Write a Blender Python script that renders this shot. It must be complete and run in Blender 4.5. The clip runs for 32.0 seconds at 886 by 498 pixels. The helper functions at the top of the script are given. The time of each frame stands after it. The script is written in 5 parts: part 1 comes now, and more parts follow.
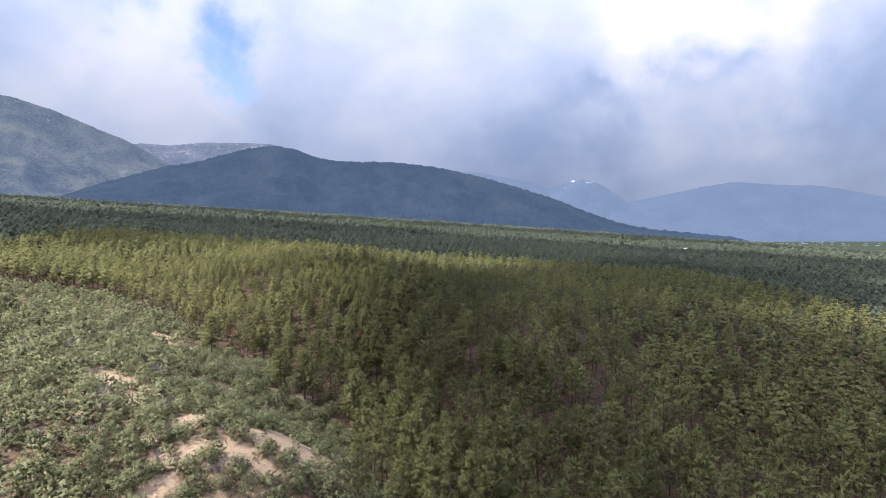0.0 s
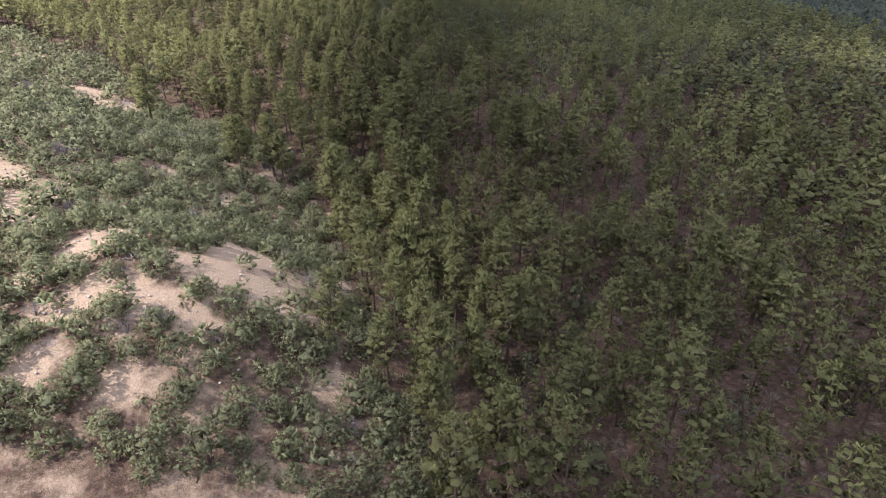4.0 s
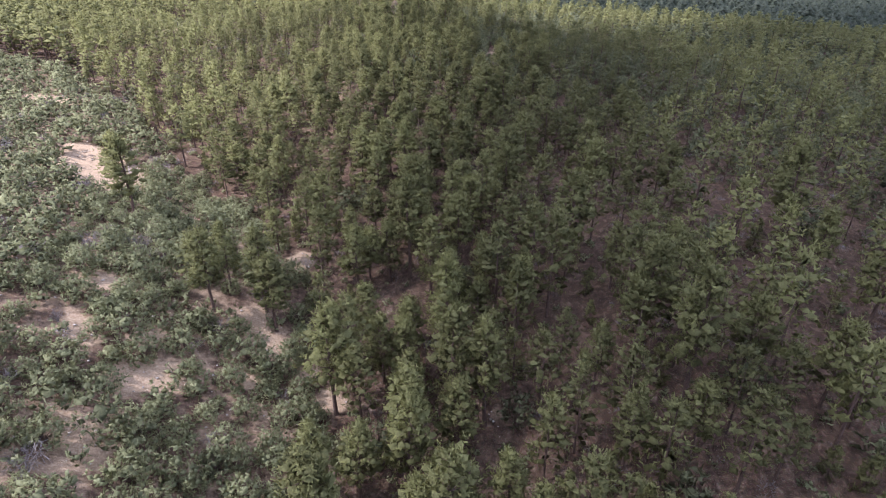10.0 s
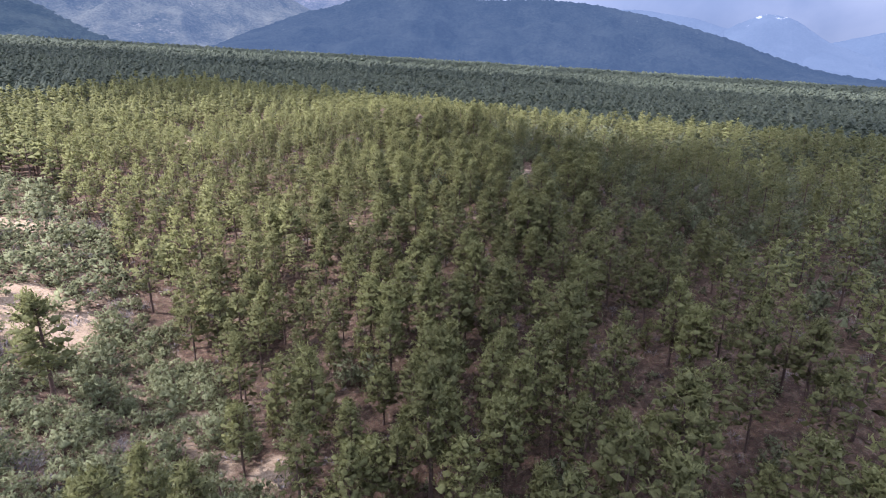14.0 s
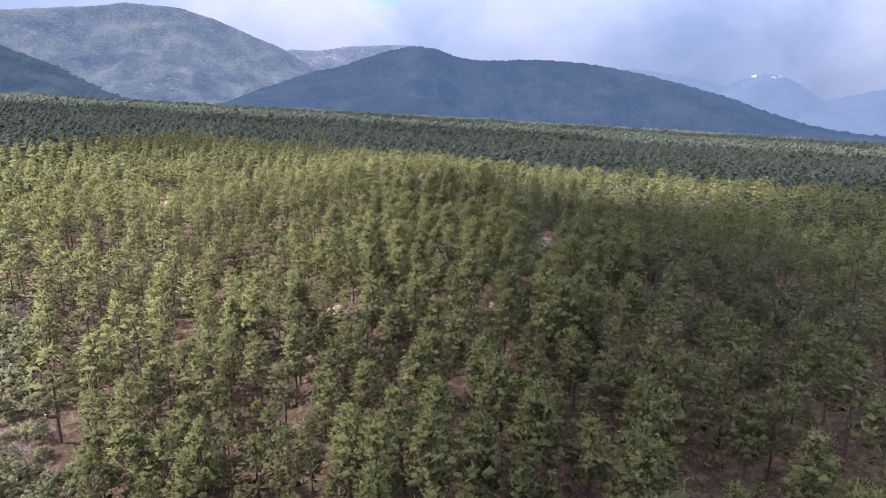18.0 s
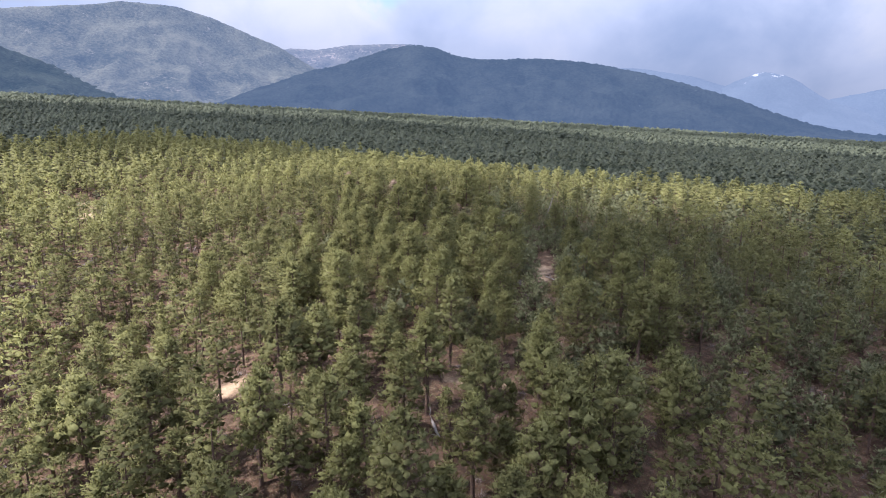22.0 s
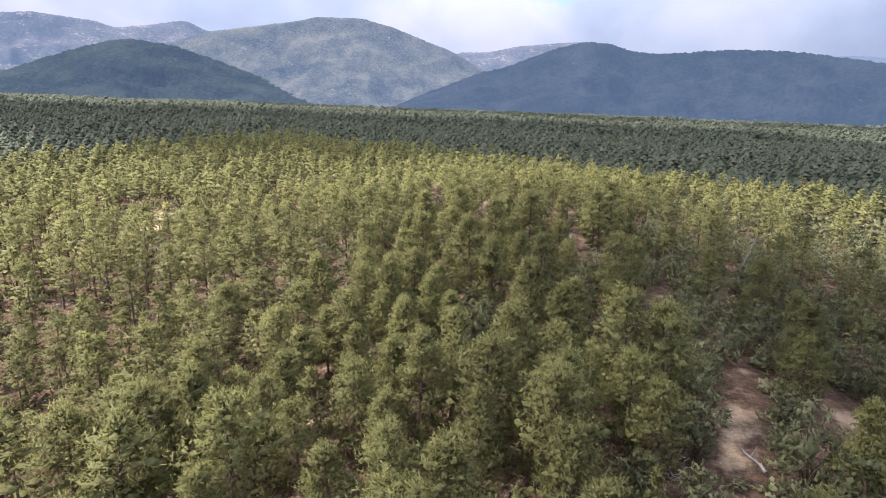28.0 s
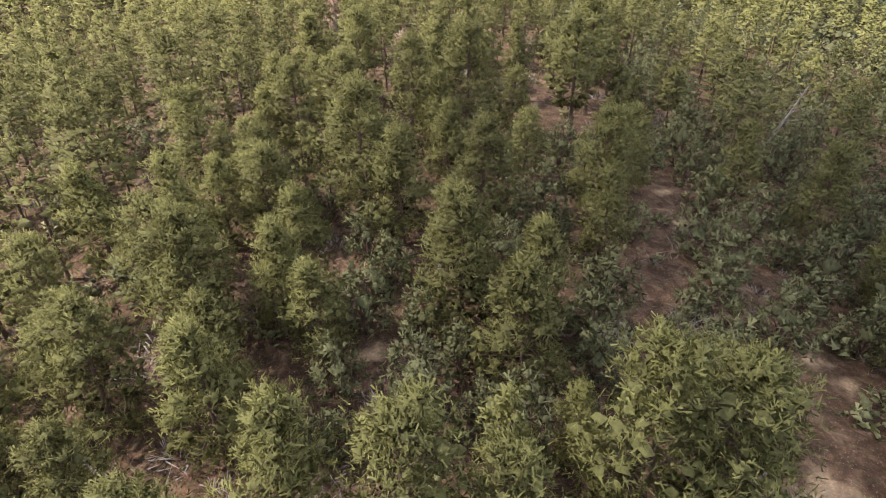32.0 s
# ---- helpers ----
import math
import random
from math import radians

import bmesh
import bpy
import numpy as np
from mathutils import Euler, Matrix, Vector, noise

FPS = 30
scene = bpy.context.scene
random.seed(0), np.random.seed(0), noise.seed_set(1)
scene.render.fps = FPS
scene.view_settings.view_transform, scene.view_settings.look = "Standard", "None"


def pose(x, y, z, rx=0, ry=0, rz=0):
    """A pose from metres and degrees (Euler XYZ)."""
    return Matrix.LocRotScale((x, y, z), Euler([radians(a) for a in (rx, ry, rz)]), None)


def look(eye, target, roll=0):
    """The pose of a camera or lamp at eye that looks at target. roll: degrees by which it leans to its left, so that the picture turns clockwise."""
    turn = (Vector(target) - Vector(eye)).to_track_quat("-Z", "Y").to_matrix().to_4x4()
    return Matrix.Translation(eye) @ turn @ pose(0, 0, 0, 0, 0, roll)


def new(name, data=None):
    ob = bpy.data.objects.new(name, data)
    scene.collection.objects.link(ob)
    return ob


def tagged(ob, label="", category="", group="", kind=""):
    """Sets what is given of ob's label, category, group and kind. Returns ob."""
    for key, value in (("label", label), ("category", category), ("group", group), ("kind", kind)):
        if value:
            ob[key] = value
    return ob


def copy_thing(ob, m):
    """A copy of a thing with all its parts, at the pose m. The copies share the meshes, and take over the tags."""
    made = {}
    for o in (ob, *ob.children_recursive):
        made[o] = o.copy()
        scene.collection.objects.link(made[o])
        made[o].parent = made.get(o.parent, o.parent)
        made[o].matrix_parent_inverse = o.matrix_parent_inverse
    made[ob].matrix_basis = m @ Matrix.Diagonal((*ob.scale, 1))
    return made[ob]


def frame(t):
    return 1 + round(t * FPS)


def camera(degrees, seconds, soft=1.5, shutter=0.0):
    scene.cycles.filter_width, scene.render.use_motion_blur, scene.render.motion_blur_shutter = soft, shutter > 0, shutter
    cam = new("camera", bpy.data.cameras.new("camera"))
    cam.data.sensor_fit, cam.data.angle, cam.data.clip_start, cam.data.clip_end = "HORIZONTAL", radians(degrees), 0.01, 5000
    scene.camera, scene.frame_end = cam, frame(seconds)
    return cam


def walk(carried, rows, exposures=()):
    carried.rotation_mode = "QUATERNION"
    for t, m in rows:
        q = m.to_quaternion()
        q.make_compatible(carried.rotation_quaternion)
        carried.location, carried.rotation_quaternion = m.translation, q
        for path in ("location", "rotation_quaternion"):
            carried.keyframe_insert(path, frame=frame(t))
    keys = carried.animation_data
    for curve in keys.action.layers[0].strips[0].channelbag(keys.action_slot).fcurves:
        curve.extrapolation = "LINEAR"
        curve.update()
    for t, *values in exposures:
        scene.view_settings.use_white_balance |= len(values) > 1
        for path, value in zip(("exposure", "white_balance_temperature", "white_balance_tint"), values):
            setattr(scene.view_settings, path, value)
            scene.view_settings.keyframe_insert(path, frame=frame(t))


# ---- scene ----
cam = camera(78.1, 32.0, soft=1.0)
METRES, EYE, TILT, LEAN, TURN = 240.0, 40.0, -1.0, 0.0, 0.0
ROWS = [
    (0.0, 0.0, 0.0, 0.0, 0.0, 0.0, -0.0),
    (0.5, -0.0038, 0.0171, 0.0006, -0.04, -0.03, -0.01),
    (1.0, -0.0063, 0.0339, 0.0012, -0.06, -0.05, -0.02),
    (1.5, -0.0076, 0.0507, 0.0018, -0.12, -0.04, -0.02),
    (2.0, -0.0074, 0.0664, 0.0012, -0.14, -4.18, 0.02),
    (2.5, -0.0065, 0.0829, 0.0021, -0.12, -9.88, 0.02),
    (3.0, -0.005, 0.0991, 0.0024, -0.11, -14.21, 0.02),
    (3.5, -0.0036, 0.1146, 0.002, -0.1, -22.64, 0.06),
    (5.5, 0.0032, 0.1835, 0.0065, -0.06, -31.18, 0.0),
    (6.0, 0.0043, 0.2002, 0.0056, -0.08, -25.44, -0.04),
    (6.5, 0.0049, 0.2175, 0.0058, -0.13, -25.41, -0.1),
    (7.0, 0.006, 0.2334, 0.006, -0.13, -25.42, -0.06),
    (7.5, 0.0077, 0.2505, 0.0065, -0.16, -25.44, -0.07),
    (8.0, 0.0092, 0.2675, 0.0066, -0.2, -25.43, -0.1),
    (8.5, 0.0098, 0.2843, 0.007, 1.0, -25.4, -0.14),
    (9.0, 0.0097, 0.301, 0.0073, 5.63, -25.4, -0.2),
    (9.5, 0.0098, 0.318, 0.0079, 10.75, -25.45, -0.27),
    (10.0, 0.0079, 0.335, 0.0082, 12.21, -25.45, -0.32),
    (10.5, 0.0049, 0.3517, 0.0086, 12.91, -25.44, -0.33),
    (11.0, 0.0006, 0.3684, 0.0094, 13.34, -25.49, -0.37),
    (11.5, -0.0037, 0.3833, 0.0097, 13.57, -26.13, -0.38),
    (12.0, -0.0079, 0.3963, 0.0103, 13.81, -29.36, -0.35),
    (12.5, -0.0119, 0.4093, 0.0118, 14.07, -27.71, -0.31),
    (13.0, -0.0161, 0.4206, 0.0123, 14.22, -21.41, -0.41),
    (13.5, -0.02, 0.4309, 0.0117, 14.33, -15.3, -0.47),
    (14.0, -0.0235, 0.441, 0.0122, 14.46, -15.31, -0.47),
    (14.5, -0.027, 0.4508, 0.0127, 14.57, -15.3, -0.49),
    (15.0, -0.0306, 0.4614, 0.014, 14.64, -13.68, -0.47),
    (15.5, -0.0339, 0.4716, 0.0138, 14.67, -9.79, -0.5),
    (17.5, -0.0464, 0.5172, 0.0152, 14.76, -9.79, -0.46),
    (18.0, -0.0493, 0.5301, 0.0156, 14.77, -9.81, -0.44),
    (18.5, -0.0518, 0.5437, 0.016, 14.77, -9.85, -0.44),
    (19.0, -0.054, 0.5582, 0.0163, 14.78, -9.85, -0.43),
    (19.5, -0.0558, 0.5735, 0.0168, 14.76, -9.85, -0.44),
    (20.0, -0.057, 0.5894, 0.0172, 14.74, -9.84, -0.42),
    (20.5, -0.0577, 0.6058, 0.0177, 14.73, -9.86, -0.45),
    (21.0, -0.0579, 0.6225, 0.0181, 14.74, -9.86, -0.43),
    (21.5, -0.0579, 0.6395, 0.0185, 14.75, -9.85, -0.45),
    (22.0, -0.0573, 0.6567, 0.019, 14.77, -9.85, -0.42),
    (22.5, -0.0563, 0.6743, 0.0194, 14.76, -9.86, -0.42),
    (23.0, -0.0546, 0.692, 0.0198, 14.76, -9.86, -0.43),
    (23.5, -0.0526, 0.71, 0.0202, 14.76, -9.87, -0.46),
    (24.0, -0.0501, 0.7281, 0.0205, 14.76, -9.87, -0.46),
    (24.5, -0.0474, 0.7462, 0.0208, 14.78, -9.85, -0.51),
    (26.5, -0.0538, 0.8156, 0.0217, 18.66, -9.8, -0.53),
    (27.0, -0.0614, 0.8304, 0.0222, 25.96, -9.81, -0.65),
    (27.5, -0.0696, 0.8449, 0.0229, 30.77, -9.86, -0.72),
    (28.0, -0.08, 0.858, 0.0234, 31.83, -9.87, -0.72),
    (28.5, -0.0907, 0.8709, 0.024, 32.35, -9.83, -0.76),
    (29.0, -0.0998, 0.8844, 0.0246, 29.6, -9.77, -0.72),
    (29.5, -0.1067, 0.8987, 0.025, 27.37, -9.7, -0.68),
    (30.0, -0.1116, 0.9133, 0.0254, 26.68, -9.7, -0.7),
    (30.5, -0.1147, 0.9274, 0.0253, 26.48, -14.13, -0.64),
    (31.0, -0.1173, 0.9413, 0.0256, 26.39, -20.98, -0.64),
    (31.5, -0.1198, 0.9551, 0.0262, 26.36, -28.35, -0.62),
    (32.0, -0.1226, 0.9698, 0.0271, 26.33, -29.62, -0.67),
]
walk(cam, [(t, pose(0, 0, EYE, TILT, LEAN, TURN) @ pose(METRES * x, METRES * y, METRES * z, 90 + pitch, roll, yaw)) for t, x, y, z, yaw, pitch, roll in ROWS],
     exposures=[(0, 1.23, 6100, 15), (3, 1.26, 6000, 17), (6, 1.45, 5650, 23), (13, 1.53, 5600, 22), (18, 1.5, 5850, 19), (26, 1.62, 6250, 17), (29, 1.64, 6500, 16), (32, 1.6, 6850, 15)])

# ---- sky, sun, exposure ----
SUN_FROM = Vector((-0.57, -0.27, 0.78)).normalized()
SUN_EL = math.asin(SUN_FROM.z)
SUN_AZ = math.atan2(SUN_FROM.x, SUN_FROM.y)


def node(nt, kind, **values):
    n = nt.nodes.new(kind)
    for key, value in values.items():
        if key in n.inputs:
            n.inputs[key].default_value = value
        else:
            setattr(n, key, value)
    return n


def wire(nt, a, out, b, into):
    nt.links.new(a.outputs[out], b.inputs[into])


def ramp(nt, stops, interpolation="LINEAR"):
    n = nt.nodes.new("ShaderNodeValToRGB")
    n.color_ramp.interpolation = interpolation
    el = n.color_ramp.elements
    while len(el) < len(stops):
        el.new(0.5)
    for e, (p, c) in zip(el, stops):
        e.position = p
        e.color = (*c, 1) if len(c) == 3 else c
    return n


def bearing_way(bearing, elevation):
    b, e = radians(bearing), radians(elevation)
    return (-math.sin(b) * math.cos(e), math.cos(b) * math.cos(e), math.sin(e))


def sky_world():
    w = bpy.data.worlds.new("sky")
    scene.world = w
    w.use_nodes = True
    nt = w.node_tree
    nt.nodes.clear()
    out = node(nt, "ShaderNodeOutputWorld")
    sky = node(nt, "ShaderNodeTexSky", sky_type="NISHITA", sun_disc=False, sun_elevation=SUN_EL, sun_rotation=SUN_AZ,
               altitude=2300.0, air_density=1.0, dust_density=1.2)
    blue = node(nt, "ShaderNodeBackground", Strength=0.11)
    wire(nt, sky, "Color", blue, "Color")
    co = node(nt, "ShaderNodeTexCoord")
    split = node(nt, "ShaderNodeSeparateXYZ")
    wire(nt, co, "Generated", split, "Vector")

    def math_node(op, a, b, clamp=False):
        m = node(nt, "ShaderNodeMath", operation=op, use_clamp=clamp)
        for i, v in enumerate((a, b)):
            if isinstance(v, (int, float)):
                m.inputs[i].default_value = v
            elif v is not None:
                nt.links.new(v, m.inputs[i])
        return m.outputs[0]

    # directions bent by slow eddies, so that the banks of cloud have ragged edges
    eddy = node(nt, "ShaderNodeTexNoise", Scale=6.0, Detail=6.0, Roughness=0.55)
    wire(nt, co, "Generated", eddy, "Vector")
    bent = node(nt, "ShaderNodeVectorMath", operation="MULTIPLY_ADD")
    bent.inputs[1].default_value = (0.42, 0.42, 0.3)
    wire(nt, eddy, "Color", bent, 0)
    away = node(nt, "ShaderNodeVectorMath", operation="SUBTRACT")
    away.inputs[1].default_value = (0.21, 0.21, 0.15)
    wire(nt, co, "Generated", away, 0)
    wire(nt, away, "Vector", bent, 2)
    ray = node(nt, "ShaderNodeVectorMath", operation="NORMALIZE")
    wire(nt, bent, "Vector", ray, 0)

    def lobe(bearing, elevation, sharp):
        d = node(nt, "ShaderNodeVectorMath", operation="DOT_PRODUCT")
        nt.links.new(ray.outputs["Vector"], d.inputs[0])
        d.inputs[1].default_value = bearing_way(bearing, elevation)
        return math_node("POWER", math_node("MAXIMUM", d.outputs["Value"], 0.0), sharp)

    # soft cloud layers
    stretch = node(nt, "ShaderNodeMapping")
    stretch.inputs["Scale"].default_value = (1.0, 1.0, 1.35)
    stretch.inputs["Location"].default_value = (0.35, 0.1, 0.2)
    wire(nt, co, "Generated", stretch, "Vector")
    big = node(nt, "ShaderNodeTexNoise", Scale=3.2, Detail=7.0, Roughness=0.5, Distortion=0.3)
    wire(nt, stretch, "Vector", big, "Vector")
    fine = node(nt, "ShaderNodeTexNoise", Scale=7.0, Detail=7.0, Roughness=0.5, Distortion=0.4)
    wire(nt, stretch, "Vector", fine, "Vector")

    cover = math_node("ADD", math_node("MULTIPLY", big.outputs["Fac"], 0.8), 0.34)
    for bearing, elevation, sharp, amount in ((22, 18, 350, -0.46), (20, 14, 700, -0.2), (17, 14, 900, -0.2), (32, 21.5, 500, -0.32), (28, 13.5, 250, 0.2), (31, 16, 300, 0.14)):
        cover = math_node("ADD", cover, math_node("MULTIPLY", lobe(bearing, elevation, sharp), amount))
    fac = node(nt, "ShaderNodeMapRange", interpolation_type="SMOOTHSTEP")
    fac.inputs["From Min"].default_value = 0.25
    fac.inputs["From Max"].default_value = 0.72
    nt.links.new(cover, fac.inputs["Value"])

    # grey undersides low down on one side, bright tops above
    shade = math_node("ADD", math_node("MULTIPLY", fine.outputs["Fac"], 0.42), 0.39)
    for bearing, elevation, sharp, amount in ((-27, 21, 70, 0.42), (-19, 13.5, 900, 0.14), (-24.5, 15, 800, -0.3), (-14, 16.5, 900, -0.16), (-29, 22.5, 900, -0.16),
                                              (29, 14, 60, 0.16), (44, 8, 25, -0.16), (-12, 6, 60, -0.22), (-36, 9, 80, -0.26), (-42, 14, 150, -0.1), (4, 16, 60, 0.06), (12, 9, 90, -0.16), (-4, 9, 90, -0.1)):
        shade = math_node("ADD", shade, math_node("MULTIPLY", lobe(bearing, elevation, sharp), amount))
    tone = ramp(nt, [(0.25, (0.36, 0.47, 0.7)), (0.5, (0.6, 0.69, 0.9)), (0.7, (0.82, 0.86, 0.97)), (0.9, (1.05, 1.03, 1.04))])
    nt.links.new(shade, tone.inputs["Fac"])
    cloud = node(nt, "ShaderNodeBackground")
    # an overcast sky brightens steadily from the horizon to the zenith
    up = math_node("MAXIMUM", split.outputs["Z"], 0.0)
    nt.links.new(math_node("ADD", math_node("MULTIPLY", up, 0.75), 0.205), cloud.inputs["Strength"])
    wire(nt, tone, "Color", cloud, "Color")
    mix = node(nt, "ShaderNodeMixShader")
    wire(nt, fac, "Result", mix, 0)
    wire(nt, blue, 0, mix, 1)
    wire(nt, cloud, 0, mix, 2)
    wire(nt, mix, 0, out, "Surface")


sky_world()
sun = new("sun", bpy.data.lights.new("sun", "SUN"))
sun.data.energy, sun.data.angle, sun.data.color = 3.9, radians(2.0), (1.0, 0.95, 0.88)
sun.matrix_world = look(SUN_FROM * 300, (0, 0, 0))


# ---- materials ----
def material(name):
    m = bpy.data.materials.new(name)
    m.use_nodes = True
    nt = m.node_tree
    nt.nodes.clear()
    return m, nt, node(nt, "ShaderNodeOutputMaterial")


def foliage(name, dark, mid, light, through_light=0.28):
    """Leaves or needles: tint varies by clump, by tree and by a soft patchiness across the slope."""
    m, nt, out = material(name)
    # tint also carries the shade painted into the hearts of clumps
    at = node(nt, "ShaderNodeAttribute", attribute_name="tint")
    info = node(nt, "ShaderNodeObjectInfo")
    geo = node(nt, "ShaderNodeNewGeometry")
    patch = node(nt, "ShaderNodeTexNoise", Scale=0.05, Detail=3.0)
    wire(nt, geo, "Position", patch, "Vector")
    a = node(nt, "ShaderNodeMath", operation="MULTIPLY_ADD")
    a.inputs[1].default_value, a.inputs[2].default_value = 0.34, -0.17
    wire(nt, info, "Random", a, 0)
    b = node(nt, "ShaderNodeMath", operation="ADD")
    wire(nt, at, "Fac", b, 0)
    wire(nt, a, 0, b, 1)
    c = node(nt, "ShaderNodeMath", operation="MULTIPLY_ADD")
    c.inputs[1].default_value, c.inputs[2].default_value = 0.5, -0.25
    wire(nt, patch, "Fac", c, 0)
    d = node(nt, "ShaderNodeMath", operation="ADD", use_clamp=True)
    wire(nt, b, 0, d, 0)
    wire(nt, c, 0, d, 1)
    fine = node(nt, "ShaderNodeTexNoise", Scale=4.5, Detail=6.0, Roughness=0.78)
    wire(nt, geo, "Position", fine, "Vector")
    g = node(nt, "ShaderNodeMath", operation="MULTIPLY_ADD")
    g.inputs[1].default_value, g.inputs[2].default_value = 1.4, -0.7
    wire(nt, fine, "Fac", g, 0)
    e = node(nt, "ShaderNodeMath", operation="ADD", use_clamp=True)
    wire(nt, d, 0, e, 0)
    wire(nt, g, 0, e, 1)
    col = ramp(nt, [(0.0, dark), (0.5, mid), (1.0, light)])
    wire(nt, e, 0, col, "Fac")
    bump = node(nt, "ShaderNodeBump", Strength=0.35, Distance=0.12)
    wire(nt, fine, "Fac", bump, "Height")
    bsdf = node(nt, "ShaderNodeBsdfPrincipled", Roughness=0.62)
    bsdf.inputs["Specular IOR Level"].default_value = 0.08
    wire(nt, col, "Color", bsdf, "Base Color")
    wire(nt, bump, "Normal", bsdf, "Normal")
    tr = node(nt, "ShaderNodeBsdfTranslucent")
    wire(nt, col, "Color", tr, "Color")
    mix = node(nt, "ShaderNodeMixShader")
    mix.inputs[0].default_value = through_light
    wire(nt, bsdf, 0, mix, 1)
    wire(nt, tr, 0, mix, 2)
    wire(nt, mix, 0, out, "Surface")
    return m


def rough_surface(name, stops, scale=3.0, bump=0.4, roughness=0.9):
    m, nt, out = material(name)
    geo = node(nt, "ShaderNodeTexCoord")
    n1 = node(nt, "ShaderNodeTexNoise", Scale=scale, Detail=6.0, Roughness=0.65)
    n2 = node(nt, "ShaderNodeTexNoise", Scale=scale * 7, Detail=4.0)
    wire(nt, geo, "Object", n1, "Vector")
    wire(nt, geo, "Object", n2, "Vector")
    mx = node(nt, "ShaderNodeMix", data_type="FLOAT")
    mx.inputs[0].default_value = 0.4
    wire(nt, n1, "Fac", mx, 2)
    wire(nt, n2, "Fac", mx, 3)
    col = ramp(nt, stops)
    wire(nt, mx, 0, col, "Fac")
    bsdf = node(nt, "ShaderNodeBsdfPrincipled", Roughness=roughness)
    wire(nt, col, "Color", bsdf, "Base Color")
    bp = node(nt, "ShaderNodeBump", Strength=bump, Distance=0.1)
    wire(nt, n2, "Fac", bp, "Height")
    wire(nt, bp, "Normal", bsdf, "Normal")
    wire(nt, bsdf, 0, out, "Surface")
    return m


def ground_material():
    m, nt, out = material("forest_soil")
    geo = node(nt, "ShaderNodeNewGeometry")
    at = node(nt, "ShaderNodeAttribute", attribute_name="sand")
    far = node(nt, "ShaderNodeAttribute", attribute_name="wood")
    n1 = node(nt, "ShaderNodeTexNoise", Scale=0.35, Detail=8.0, Roughness=0.68)
    n2 = node(nt, "ShaderNodeTexNoise", Scale=4.5, Detail=6.0, Roughness=0.7)
    n3 = node(nt, "ShaderNodeTexNoise", Scale=1.3, Detail=5.0, Roughness=0.6, Distortion=0.6)
    for n in (n1, n2, n3):
        wire(nt, geo, "Position", n, "Vector")
    # bare sand breaks up along ragged edges
    s = node(nt, "ShaderNodeMath", operation="MULTIPLY_ADD")
    s.inputs[1].default_value = 0.9
    wire(nt, n1, "Fac", s, 0)
    wire(nt, at, "Fac", s, 2)
    edge = node(nt, "ShaderNodeMapRange", interpolation_type="SMOOTHSTEP")
    edge.inputs["From Min"].default_value, edge.inputs["From Max"].default_value = 0.72, 1.02
    wire(nt, s, 0, edge, "Value")
    sand = ramp(nt, [(0.3, (0.26, 0.176, 0.112)), (0.5, (0.37, 0.265, 0.172)), (0.62, (0.44, 0.332, 0.225)), (0.74, (0.56, 0.48, 0.36))])
    wire(nt, n2, "Fac", sand, "Fac")
    litter = ramp(nt, [(0.3, (0.042, 0.026, 0.017)), (0.48, (0.08, 0.05, 0.033)), (0.6, (0.13, 0.084, 0.056)), (0.72, (0.21, 0.155, 0.112))])
    wire(nt, n3, "Fac", litter, "Fac")
    grit = node(nt, "ShaderNodeMix", data_type="RGBA", blend_type="OVERLAY")
    grit.inputs[0].default_value = 0.55
    wire(nt, litter, "Color", grit, 6)
    wire(nt, n2, "Color", grit, 7)
    # small stones and dry stalks in the litter
    n4 = node(nt, "ShaderNodeTexNoise", Scale=9.0, Detail=5.0, Roughness=0.75)
    wire(nt, geo, "Position", n4, "Vector")
    speck = node(nt, "ShaderNodeMapRange", interpolation_type="SMOOTHSTEP")
    speck.inputs["From Min"].default_value, speck.inputs["From Max"].default_value = 0.56, 0.68
    speck.inputs["To Max"].default_value = 0.75
    wire(nt, n4, "Fac", speck, "Value")
    stony = node(nt, "ShaderNodeMix", data_type="RGBA")
    stony.inputs[7].default_value = (0.3, 0.25, 0.2, 1)
    wire(nt, speck, "Result", stony, 0)
    wire(nt, grit, 2, stony, 6)
    mix = node(nt, "ShaderNodeMix", data_type="RGBA")
    wire(nt, edge, "Result", mix, 0)
    wire(nt, stony, 2, mix, 6)
    wire(nt, sand, "Color", mix, 7)
    # the ground under the distant woods turns to an even dark green further off
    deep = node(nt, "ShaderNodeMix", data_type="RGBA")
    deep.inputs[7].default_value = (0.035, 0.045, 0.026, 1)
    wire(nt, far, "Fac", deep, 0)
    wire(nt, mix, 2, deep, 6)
    bsdf = node(nt, "ShaderNodeBsdfPrincipled", Roughness=0.95)
    bsdf.inputs["Specular IOR Level"].default_value = 0.1
    wire(nt, deep, 2, bsdf, "Base Color")
    bp = node(nt, "ShaderNodeBump", Strength=0.7, Distance=0.25)
    wire(nt, n2, "Fac", bp, "Height")
    wire(nt, bp, "Normal", bsdf, "Normal")
    wire(nt, bsdf, 0, out, "Surface")
    return m


